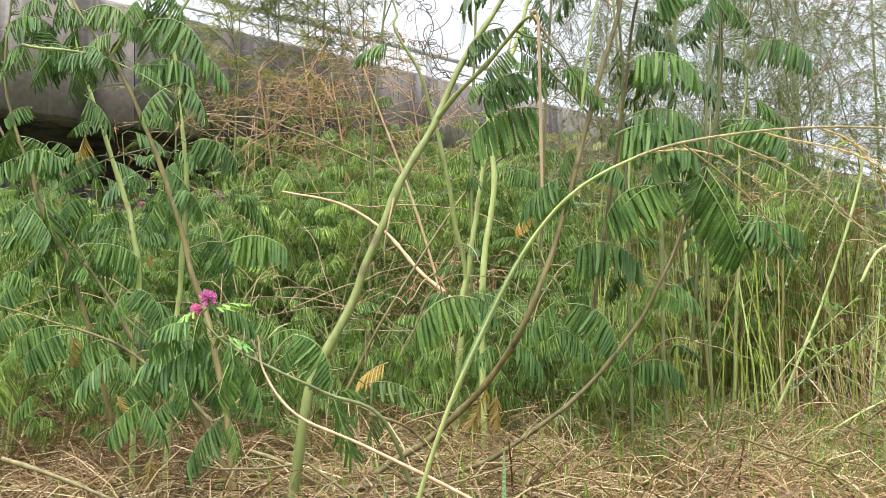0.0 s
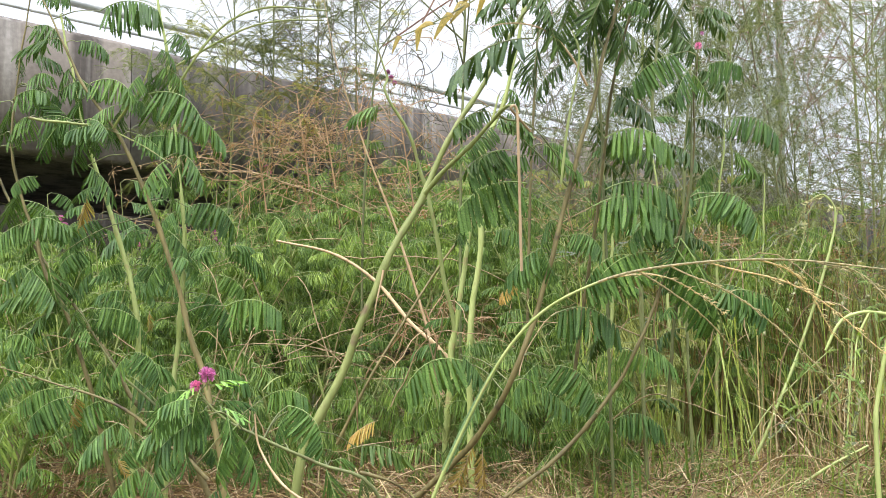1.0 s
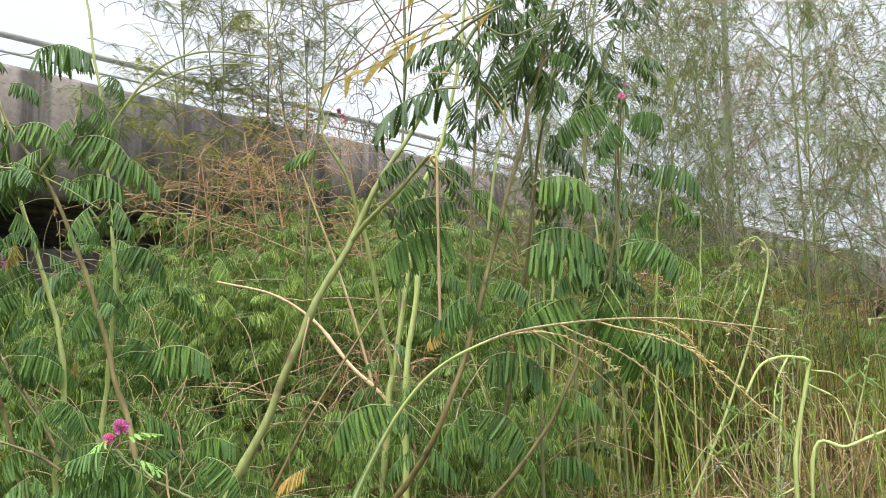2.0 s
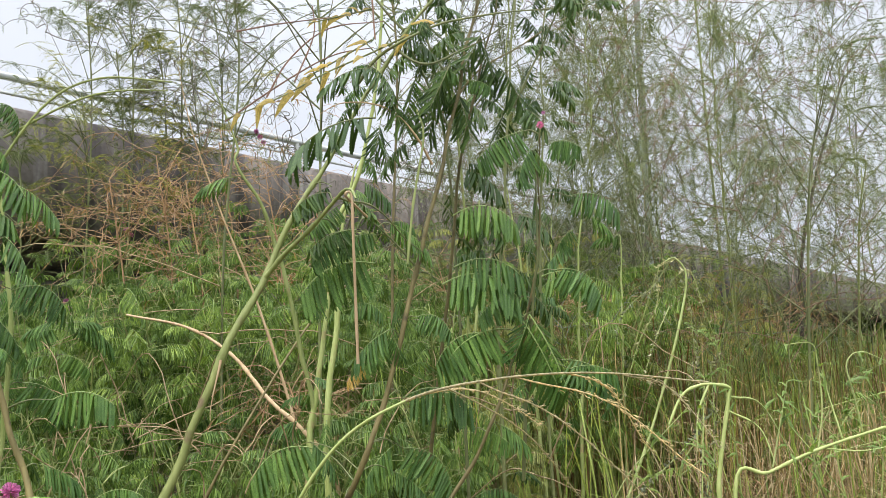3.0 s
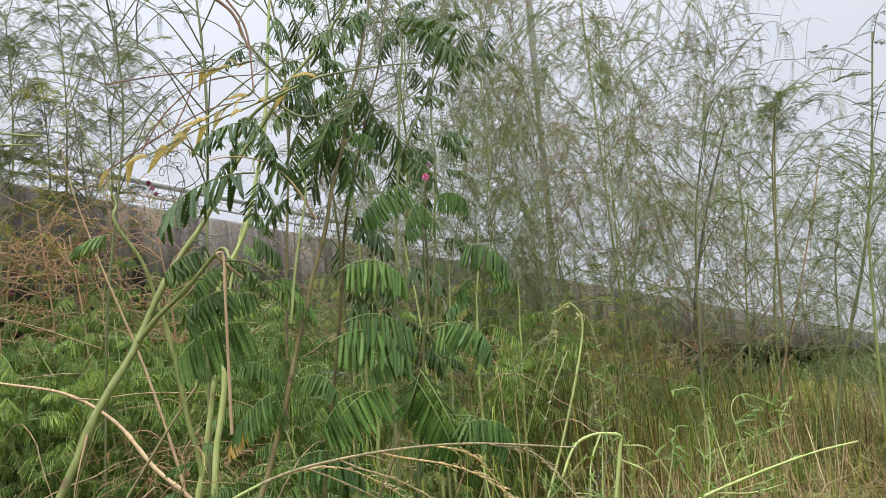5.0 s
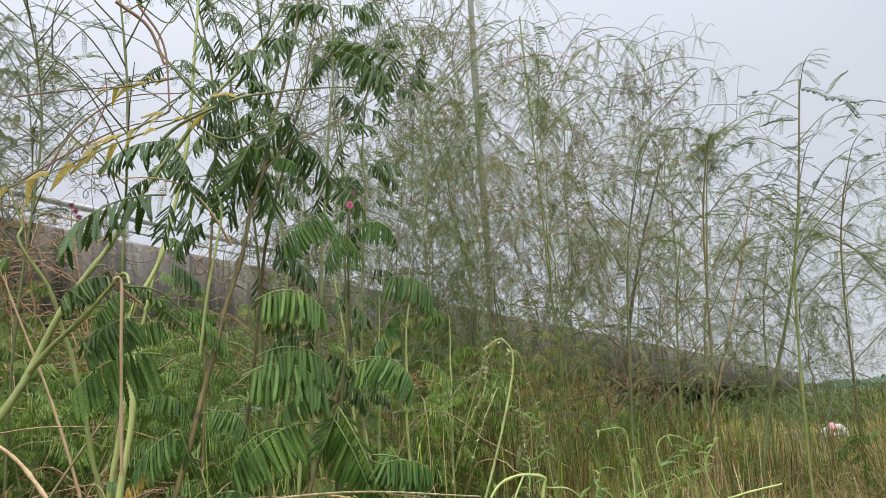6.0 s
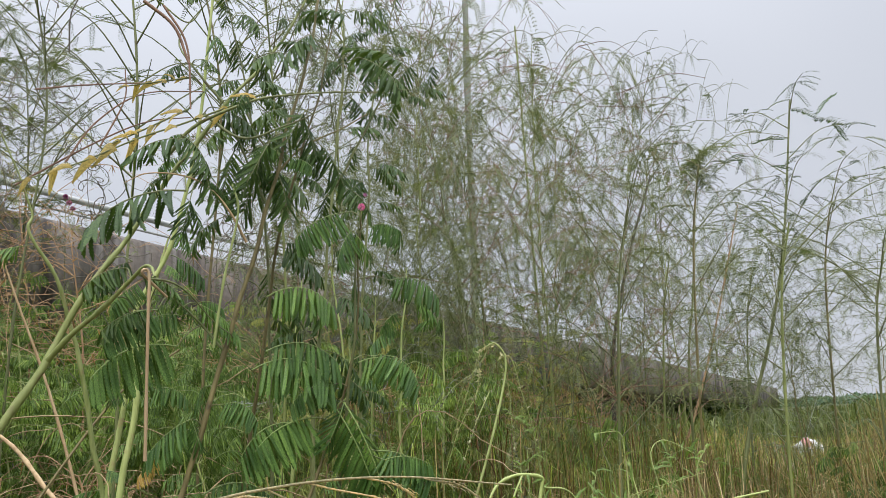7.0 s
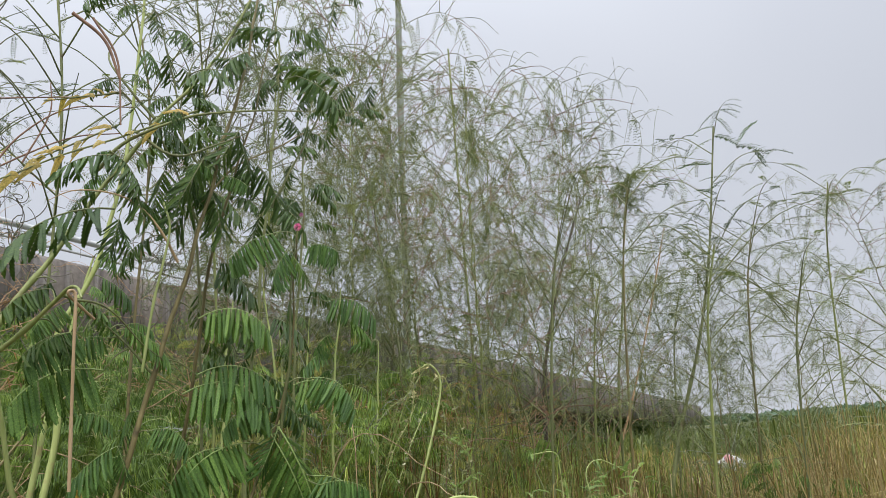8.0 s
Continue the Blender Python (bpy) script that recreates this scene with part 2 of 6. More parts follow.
def spline(points, per=5):
    """Catmull-Rom through the points."""
    p = np.asarray(points, float)
    if len(p) < 3:
        t = np.linspace(0, 1, per + 1)[:, None]
        return p[0] * (1 - t) + p[-1] * t
    q = np.concatenate([[2 * p[0] - p[1]], p, [2 * p[-1] - p[-2]]])
    out = []
    for i in range(1, len(q) - 2):
        t = np.linspace(0, 1, per, endpoint=False)[:, None]
        a, b, c, d = q[i - 1], q[i], q[i + 1], q[i + 2]
        out.append(0.5 * (2 * b + (c - a) * t + (2 * a - 5 * b + 4 * c - d) * t**2 + (3 * b - a - 3 * c + d) * t**3))
    out.append(p[-1:])
    return np.concatenate(out)


def tube(line, r0, r1, sides=6, rough=0.0, nodes_every=0.0):
    """Verts and quads of a tapered tube along a line of points, with a rough skin and swollen nodes."""
    line = np.asarray(line, float)
    n = len(line)
    tang = np.gradient(line, axis=0)
    tang /= np.linalg.norm(tang, axis=1, keepdims=True) + 1e-9
    ref = np.array([0.0, 1.0, 0.0]) if abs(tang[0][1]) < 0.8 else np.array([1.0, 0.0, 0.0])
    rings, along = [], np.concatenate([[0], np.cumsum(np.linalg.norm(np.diff(line, axis=0), axis=1))])
    ang = np.linspace(0, 2 * np.pi, sides, endpoint=False)
    for i in range(n):
        u = unit(np.cross(tang[i], ref))
        w = np.cross(u, tang[i])
        ref = np.cross(tang[i], u) * -1
        r = r0 + (r1 - r0) * i / max(n - 1, 1)
        if rough:
            r = r * (1 + rough * (rng.random(sides) - 0.5))
        if nodes_every:
            r = r * (1 + 0.3 * np.exp(-(((along[i] / nodes_every) % 1.0 - 0.5) * 9) ** 2))
        rings.append(line[i] + np.outer(np.cos(ang) * r, u) + np.outer(np.sin(ang) * r, w))
    v = np.concatenate(rings)
    i, j = np.meshgrid(np.arange(n - 1), np.arange(sides), indexing="ij")
    k = (j + 1) % sides
    f = np.stack([i * sides + j, i * sides + k, (i + 1) * sides + k, (i + 1) * sides + j], -1).reshape(-1, 4)
    return v, f


def wobble(line, amount, seed=0.0):
    """The line with small natural bends, its ends kept."""
    line = np.asarray(line, float)
    keep = np.sin(np.linspace(0, math.pi, len(line)))
    bend = np.array([[noise.noise(Vector(p * 9) + Vector((seed + q * 17, 0, 0))) for q in range(3)] for p in line])
    return line + bend * amount * np.minimum(1, keep * 3)[:, None]


def blade(line, width, face):
    """A thin folded ribbon along a line, tapering to its tip."""
    line = np.asarray(line, float)
    n = len(line)
    side = unit(np.cross(line[-1] - line[0], face)) * width / 2
    s = np.linspace(0, 1, n)[:, None]
    w = side * np.minimum(1, 1.15 - s**1.5)
    fold = unit(face) * width * 0.22
    v = np.concatenate([line - w, line + fold, line + w])
    i = np.arange(n - 1)
    f = np.concatenate([np.stack([i, i + n, i + n + 1, i + 1], -1), np.stack([i + n, i + 2 * n, i + 2 * n + 1, i + n + 1], -1)])
    return v, f


def placed(m, v):
    """Points v under a 3x3 turn-and-scale m[0] and a shift m[1]."""
    return v @ m[0].T + m[1]


def leaf_frame(base, tip, up=(0, 0, 1)):
    """Turn, scale and shift that lay a unit leaf from base to tip."""
    base, tip = np.asarray(base, float), np.asarray(tip, float)
    x = tip - base
    size = np.linalg.norm(x)
    x = x / size
    up = np.asarray(up, float)
    if abs(x @ up) > 0.85:
        up = np.array([0.15, -1.0, 0.25])
    y = unit(np.cross(up, x))
    z = np.cross(x, y)
    return np.stack([x, y, z], 1) * size, base


def bipinnate(pairs=9, leaflets=20, hang=0.85, splay=0.4, fwd=0.2, arch=0.10, plen=0.5, wid=0.042, slot_rachis=1, seed=1, loose=1.0, vein=0.0):
    """A feathery double leaf one unit long: a stalk with pairs of fringed strips."""
    r = np.random.default_rng(seed)
    b = Buffer()
    s = np.linspace(0, 1, 9)
    line = np.stack([s, 0 * s, arch * 4 * s * (1 - s)], 1)
    v, f = tube(line, 0.011, 0.006, 4)
    b.add(v, f, slot_rachis)
    for i in range(pairs):
        s = 0.14 + 0.86 * i / (pairs - 1)
        p = np.array([s, 0, arch * 4 * s * (1 - s)])
        size = plen * (0.62 + 0.38 * math.sin(math.pi * (0.12 + 0.80 * s))) * r.uniform(0.85, 1.1)
        for side in (-1, 1):
            d = unit((fwd + 0.25 * s + r.normal(0, 0.07) * loose, side * splay + r.normal(0, 0.08) * loose, -hang + r.normal(0, 0.06) * loose))
            w = unit(np.array([1, 0, 0]) - d[0] * d)
            nrm = np.cross(d, w)
            w = unit(w + nrm * r.uniform(-0.5, 0.5))
            u = np.linspace(0, 1, leaflets)
            mid = p + size * (np.outer(u, d) + np.outer(u**2, (0, 0, -0.16)) + np.outer(u**2, w) * r.normal(0, 0.06 * loose))
            teeth = np.where(np.arange(leaflets) % 2 == 0, 0.62, 1.0)
            fat = (wid * teeth * np.clip(np.minimum(0.45 + 6 * u, 1.0) * np.minimum(1.0, 0.25 + 5 * (1 - u)), 0, 1))[:, None]
            drop = nrm * fat * r.uniform(0.15, 0.6) * (1 if r.random() < 0.5 else -1)
            v = np.concatenate([mid - w * fat + d * fat * 0.35 + drop, mid, mid + w * fat + d * fat * 0.35 + drop])
            k = np.arange(leaflets - 1)
            f = np.concatenate([np.stack([k, k + leaflets, k + leaflets + 1, k + 1], -1), np.stack([k + leaflets, k + 2 * leaflets, k + 2 * leaflets + 1, k + leaflets + 1], -1)])
            b.add(v, f, 0)
            if vein:
                q = mid[::4] + np.sign(d[1]) * nrm * 0.004
                v, f = tube(q, vein, vein * 0.6, 3)
                b.add(v, f, slot_rachis)
    return b.arrays()


def pinnate(pairs=12, length=0.16, wid=0.045, droop=0.25, up=0.15, seed=1, fold=0.2):
    """A simple feather leaf one unit long."""
    r = np.random.default_rng(seed)
    b = Buffer()
    s = np.linspace(0, 1, 6)
    line = np.stack([s, 0 * s, up * s - (droop + up) * s**2], 1)
    b.add(*blade(line, 0.014, (0, 0, 1)), 1)
    u = np.linspace(0.12, 1, pairs)
    p = np.stack([u, 0 * u, up * u - (droop + up) * u**2], 1)
    for sg in (-1, 1):
        d = np.array([0.45, sg * 1.0, -fold]) + r.normal(0, 0.12, (pairs, 3))
        d /= np.linalg.norm(d, axis=1, keepdims=True)
        size = length * (0.7 + 0.3 * np.sin(np.pi * u))[:, None] * r.uniform(0.85, 1.1, (pairs, 1))
        tip, m = p + d * size, p + d * size * 0.55
        q = np.stack([p, m + [wid / 2, 0, 0], tip, m - [wid / 2, 0, 0]], 1).reshape(-1, 3)
        b.add(q, np.arange(4 * pairs).reshape(-1, 4), 0)
    return b.arrays()


def part(name, me, parent, label=""):
    ob = new(name, me)
    ob.parent = parent
    return tagged(ob, label, kind="stuff" if name in ("foliage", "twig_spray", "leaf_tuft", "tendril_tangle") else "")


def thing(name, at, label, category, group="", kind=""):
    ob = new(name)
    ob.empty_display_size = 0.05
    ob.matrix_basis = Matrix.Translation(at)
    return tagged(ob, label, category, group, kind)


def shift(line, at):
    return np.asarray(line, float) - np.asarray(at, float)


# ---- setting: ground, path, bridge, far trees ----


def ground_height(x, y):
    return GROUND + 0.035 * noise.noise(Vector((x * 0.7, y * 0.7, 0.0))) + 0.012 * noise.noise(Vector((x * 4, y * 4, 3.0)))


def build_ground():
    steps = np.concatenate([np.linspace(0, 14, 57), 14 + np.geomspace(0.6, 1500, 26)])
    axis = np.concatenate([-steps[:0:-1], steps])
    n = len(axis)
    v = np.array([(x, y, ground_height(x, y) if max(abs(x), abs(y)) < 40 else GROUND) for y in axis for x in axis])
    i, j = np.meshgrid(np.arange(n - 1), np.arange(n - 1), indexing="ij")
    f = np.stack([i * n + j, i * n + j + 1, (i + 1) * n + j + 1, (i + 1) * n + j], -1).reshape(-1, 4)
    b = Buffer()
    b.add(v, f)
    tagged(new("ground", b.mesh("ground", SOIL, smooth=True)), "brown soil and rough green grass", "ground", kind="structure")


build_ground()

BRIDGE_DIR, BRIDGE_BACK = np.array([0.7716, 0.6361, 0.0]), np.array([-0.6361, 0.7716, 0.0])
BRIDGE_FALL = -0.0275


def on_bridge(s, back, z):
    """A place on the bridge: metres along it, behind its near face, and up at s = 0."""
    return BRIDGE_DIR * s + BRIDGE_BACK * (6.0 + back) + np.array([0, 0, z + 0.04 + BRIDGE_FALL * s])


def bridge_prism(b, s0, s1, profile, pieces=1, slot=0):
    """A closed profile of (back, z) run along the bridge."""
    k = len(profile)
    for a, c in zip(np.linspace(s0, s1, pieces + 1)[:-1], np.linspace(s0, s1, pieces + 1)[1:]):
        v = np.array([on_bridge(s, y, z) for s in (a, c) for y, z in profile])
        f = [(i, (i + 1) % k, k + (i + 1) % k, k + i) for i in range(k)]
        f += [(0, 1, k - 2, k - 1), (2 * k - 1, 2 * k - 2, k + 1, k)] if k in (4, 6) else []
        f += [(1, 2, 3, 4), (k + 4, k + 3, k + 2, k + 1)] if k == 6 else []
        b.add(v, np.array(f), slot)


def build_bridge():
    bridge = thing("bridge", on_bridge(0, 0, 0), "stained grey concrete bridge with a pipe railing", "bridge")
    base = on_bridge(0, 0, 0)

    def add(name, b, mat, label="", smooth=False):
        b.verts = [v - base for v in b.verts]
        return part(name, b.mesh(name, mat, smooth=smooth), bridge, label)

    # edge girder: cast panels, their faces a little out of line
    for k, s0 in enumerate(np.arange(-16, 44, 6.0)):
        b = Buffer()
        o = 0.012 * math.sin(k * 2.3)
        bridge_prism(b, s0 + 0.006, s0 + 5.994, [(o, 1.75), (o, 2.63), (o + 0.035, 2.665), (0.31, 2.665), (0.34, 2.63), (0.34, 1.75)])
        add("girder_panel", b, CONCRETE)
    b = Buffer()
    bridge_prism(b, -16, 44, [(0.345, 2.05), (0.345, 2.35), (6.0, 2.35), (6.0, 2.05)])
    add("deck_slab", b, CONCRETE)
    b = Buffer()
    bridge_prism(b, -16, 44, [(6.01, 1.75), (6.01, 2.66), (6.35, 2.66), (6.35, 1.75)])
    add("far_girder", b, CONCRETE)
    b = Buffer()
    bridge_prism(b, -16, 44, [(5.4, -0.4), (5.4, 2.04), (5.9, 2.04), (5.9, -0.4)])
    add("abutment", b, CONCRETE, "dark concrete abutment under the deck")
    for s0 in (-9.0, 42.0):
        b = Buffer()
        bridge_prism(b, s0, s0 + 0.6, [(0.6, -0.6), (0.6, 2.04), (1.3, 2.04), (1.3, -0.6)])
        add("pier", b, CONCRETE)
    for z, r, name in ((2.92, 0.031, "top_rail"), (2.79, 0.012, "lower_rail")):
        b = Buffer()
        line = [on_bridge(s, 0.12, z) for s in np.linspace(-16, 44, 32)]
        b.add(*tube(line, r, r, 8))
        add(name, b, PIPE, smooth=True)
    for s0 in np.arange(-14.3, 46, 4.8):
        b = Buffer()
        b.add(*tube([on_bridge(s0, 0.12, 2.665), on_bridge(s0, 0.12, 2.78), on_bridge(s0, 0.12, 2.92)], 0.028, 0.028, 8))
        b.add(*tube([on_bridge(s0, 0.12, 2.664), on_bridge(s0, 0.12, 2.685)], 0.065, 0.06, 8))
        add("rail_post", b, PIPE, smooth=True)


build_bridge()


def build_far_trees():
    b = Buffer()
    rr = np.random.default_rng(5)
    for _ in range(15000):
        az = rr.uniform(0.35, 1.6)
        dist = rr.uniform(200, 260)
        c = np.array([math.sin(az) * dist, math.cos(az) * dist, 0])
        top = 1.6 + 1.2 * noise.noise(Vector((az * 9, 1, 0))) + 0.8 * noise.noise(Vector((az * 31, 4, 0)))
        c[2] = GROUND + max(0.6, top) * rr.random() ** 0.8
        x, y = unit(rr.normal(0, 1, 3)), unit(rr.normal(0, 1, 3))
        q = np.array([c - x, c + y * 0.8, c + x, c - y * 0.8]) + rr.normal(0, 0.2, (4, 3))
        b.add(q, np.arange(4)[None])
    tagged(new("far_trees", b.mesh("far_trees", LEAF_HAZED)), "low line of distant green trees with haze in their colour", "trees", kind="stuff")


build_far_trees()

# ---- plants: shared leaves ----
LEAF_SHAPES = {
    "c": [bipinnate(13 + i % 3, 23, 0.95, 0.15 + 0.06 * i, 0.03, 0.10 + 0.03 * i, 0.48, 0.030, seed=20 + i, loose=0.8, vein=0.0045) for i in range(5)],
    "f": [bipinnate(12 + i % 2, 23, 0.68, 0.42, 0.48 + 0.1 * i, 0.07, 0.56, 0.030, seed=30 + i, vein=0.0045) for i in range(4)],
    "s": [bipinnate(14, 23, 0.62, 0.52, 0.48, 0.08, 0.48, 0.028, seed=40 + i, vein=0.0045) for i in range(4)],
    "y": [bipinnate(5, 11, 0.15, 0.55, 0.85, 0.10, 0.55, 0.055, seed=50)],
    "p": [pinnate(15, 0.17, 0.07, 0.2, 0.1, 60)],
}
CROWN_SHAPES = {
    "c": [bipinnate(12, 25, 0.80, 0.42, 0.25, 0.12, 0.40, 0.034, seed=120 + i, loose=2.4) for i in range(3)],
    "f": [bipinnate(11 + i % 2, 25, 0.62, 0.55, 0.50, 0.10, 0.46, 0.035, seed=130 + i, loose=2.4) for i in range(4)],
    "s": [bipinnate(12, 25, 0.58, 0.60, 0.50, 0.12, 0.42, 0.031, seed=140 + i, loose=2.4) for i in range(3)],
    "y": LEAF_SHAPES["y"],
    "p": LEAF_SHAPES["p"],
}


def leaf_mesh(shape, name, *mats):
    b = Buffer()
    b.add(shape[0], shape[1])
    b.slots = [shape[2]]
    return b.mesh(name, *mats)


LEAF_MESHES = {k: [leaf_mesh(s, "leaf", LEAF_YOUNG if k == "y" else LEAF_DARK if k == "p" else LEAF, STEM_RACHIS) for s in v] for k, v in LEAF_SHAPES.items()}
DARK_MESHES = {k: [leaf_mesh(s, "leaf", LEAF_DARK, STEM_OLIVE) for s in v] for k, v in CROWN_SHAPES.items()}
YELLOW_MESHES = {k: [leaf_mesh(s, "leaf", LEAF_YELLOW, STEM_TAN) for s in LEAF_SHAPES[k]] for k in "cf"}


def nearest_on(lines, p):
    every = np.concatenate(lines)
    return every[np.argmin(np.linalg.norm((every - p) * [1, 0.6, 1] + [0, 0, 0], axis=1))]


def add_leaf(parent, at, base, tip, kind, meshes=LEAF_MESHES):
    me = meshes[kind][int(rng.integers(len(meshes[kind])))]
    ob = part("leaf", me, parent)
    m3, b0 = leaf_frame(base, tip)
    m = Matrix(np.vstack([np.column_stack([m3, b0 - np.asarray(at)]), [0, 0, 0, 1]]).tolist())
    ob.matrix_basis = m


def shrub(label, stems, leaves=(), extra=0, extra_size=(0.08, 0.14), dark=False, keep_above=0.2):
    """A shrub: named stems (name, points, thick, thin, material) and leaves from base to tip; extra leaves grow along the stems."""
    at = np.array(stems[0][1][0], float)
    at[2] = ground_height(at[0], at[1])
    root = thing("mimosa_shrub", at, label, "shrub", "mimosa shrubs")
    lines = []
    for name, pts, r0, r1, mat in stems:
        pts = [np.array(p, float) for p in pts]
        if name == "stem" and pts[0][2] < 0.15:
            pts[0][2] = min(pts[0][2], at[2] + 0.0)
        line = wobble(spline(pts, 6), 0.008, r0 * 1e4)
        lines.append(line)
        b = Buffer()
        b.add(*tube(shift(line, at), r0, r1 * 0.45, 8, 0.10, 0.11 if r0 > 0.005 else 0.0))
        part(name, b.mesh(name, mat, smooth=True), root)
    meshes = DARK_MESHES if dark else LEAF_MESHES
    twigs = Buffer()

    def stalk(p, q):
        bow = np.array([0, 0, 0.06 * np.linalg.norm(q - p) + 0.004])
        twigs.add(*tube(shift(spline([p, (p + q) / 2 + bow, q], 4), at), 0.0017, 0.0011, 4))

    for base, tip, kind in leaves:
        base, tip = np.array(base), np.array(tip)
        tip = base + (tip - base) * 0.90
        foot = nearest_on(lines, base)
        if np.linalg.norm(foot - base) < 0.30:
            stalk(foot, base)
        add_leaf(root, at, base, tip, kind, meshes)
    for k in range(extra):
        line = lines[int(rng.integers(len(lines)))]
        foot = line[int(rng.integers(2, len(line)))]
        if foot[2] < keep_above:
            continue
        a = rng.uniform(0, 2 * math.pi)
        size = rng.uniform(*extra_size)
        out = np.array([math.cos(a), math.sin(a) * 0.8, 0.25])
        base = foot + out * size * 0.35
        tip = base + np.array([math.cos(a), math.sin(a) * 0.8, rng.uniform(-0.9, -0.1)]) * size
        stalk(foot, base)
        add_leaf(root, at, base, tip, "cfcs"[int(rng.integers(4))], meshes)
    if twigs.verts:
        part("twig_spray", twigs.mesh("twig_spray", STEM_OLIVE, smooth=True), root)
    return root, at


def flower_head(root, at, centre, radius, seed):
    """A pink puff of fine filaments on a small green cup."""
    r = np.random.default_rng(seed)
    c = shift(centre, at)
    b = Buffer()
    for _ in range(190):
        d = unit(r.normal(0, 1, 3) + [0, 0, 0.3])
        side = unit(np.cross(d, r.normal(0, 1, 3))) * radius * 0.055
        e = radius * r.uniform(0.8, 1.1)
        q = np.array([c + d * radius * 0.15 - side, c + d * radius * 0.15 + side, c + d * e + side * 1.5, c + d * e - side * 1.5])
        b.add(q, np.arange(4)[None])
    fl = part("flower", b.mesh("flower", PETAL), root, "fluffy pink pompom flower")
    b = Buffer()
    b.add(*tube([c - [0, 0, radius * 1.8], c - [0, 0, radius * 0.4], c + [0, 0, radius * 0.1]], radius * 0.1, radius * 0.25, 6))
    part("flower_stalk", b.mesh("flower_stalk", STEM_GREEN, smooth=True), fl)


# ---- plants in front ----
LEFT_UPPER = [
    ((-0.72, 1.95, 1.17), (-0.56, 1.92, 1.09), "c"),
    ((-0.62, 1.95, 1.01), (-0.66, 1.92, 0.92), "f"),
    ((-0.61, 1.90, 1.00), (-0.55, 1.87, 0.92), "f"),
    ((-0.94, 1.92, 1.08), (-0.97, 1.89, 1.00), "f"),
    ((-0.86, 1.92, 0.98), (-0.78, 1.89, 0.90), "f"),
    ((-0.68, 2.15, 0.90), (-0.53, 2.12, 0.84), "c"),
    ((-0.97, 1.95, 0.74), (-0.93, 1.92, 0.63), "f"),
    ((-0.99, 1.95, 0.74), (-1.03, 1.92, 0.67), "f"),
    ((-1.00, 2.10, 0.87), (-1.13, 2.07, 0.83), "c"),
    ((-0.87, 2.00, 1.41), (-0.69, 1.97, 1.40), "c"),
    ((-0.94, 2.00, 1.11), (-1.01, 1.97, 1.18), "f"),
    ((-0.91, 2.10, 0.63), (-0.78, 2.07, 0.59), "c"),
    ((-0.73, 2.10, 0.75), (-0.77, 2.07, 0.67), "f"),
    ((-1.00, 1.95, 1.11), (-0.87, 1.92, 1.08), "c"),
    ((-0.87, 1.95, 1.20), (-0.74, 1.92, 1.16), "c"),
    ((-0.74, 1.95, 1.05), (-0.59, 1.92, 1.04), "c"),
    ((-0.52, 1.95, 0.62), (-0.36, 1.92, 0.60), "c"),
]
LEFT_LOWER = [
    ((-0.74, 1.90, 0.51), (-0.65, 1.87, 0.44), "c"),
    ((-0.74, 1.90, 0.51), (-0.78, 1.87, 0.44), "f"),
    ((-1.03, 2.00, 0.58), (-1.09, 1.97, 0.48), "f"),
    ((-0.86, 1.85, 0.41), (-0.96, 1.82, 0.35), "c"),
    ((-0.65, 1.60, 0.38), (-0.72, 1.57, 0.31), "s"),
    ((-0.65, 1.60, 0.38), (-0.60, 1.57, 0.34), "f"),
    ((-0.60, 1.60, 0.29), (-0.66, 1.57, 0.22), "f"),
    ((-0.60, 1.60, 0.29), (-0.54, 1.57, 0.22), "f"),
    ((-0.91, 2.00, 0.56), (-0.93, 1.97, 0.49), "f"),
    ((-0.96, 1.90, 0.27), (-1.00, 1.87, 0.22), "f"),
    ((-0.75, 2.20, 0.84), (-0.66, 2.17, 0.73), "f"),
    ((-0.42, 1.95, 0.39), (-0.30, 1.92, 0.39), "c"),
]
EDGE_LEAVES = [
    ((-1.07, 1.95, 1.16), (-0.96, 1.92, 1.17), "c"),
    ((-1.00, 1.95, 0.96), (-1.06, 1.92, 0.92), "c"),
    ((-1.04, 1.95, 0.83), (-0.91, 1.92, 0.83), "c"),
    ((-1.03, 1.95, 0.73), (-0.93, 1.92, 0.63), "s"),
    ((-1.07, 1.95, 0.55), (-0.98, 1.92, 0.53), "c"),
    ((-1.12, 2.00, 1.08), (-1.20, 1.97, 1.04), "f"),
    ((-1.02, 1.98, 1.46), (-0.92, 1.95, 1.43), "c"),
    ((-1.04, 1.98, 1.36), (-0.94, 1.95, 1.32), "c"),
    ((-1.05, 1.98, 1.21), (-0.96, 1.95, 1.22), "c"),
    ((-0.96, 1.98, 1.19), (-0.85, 1.95, 1.19), "c"),
    ((-1.02, 1.98, 1.06), (-0.92, 1.95, 1.06), "c"),
]
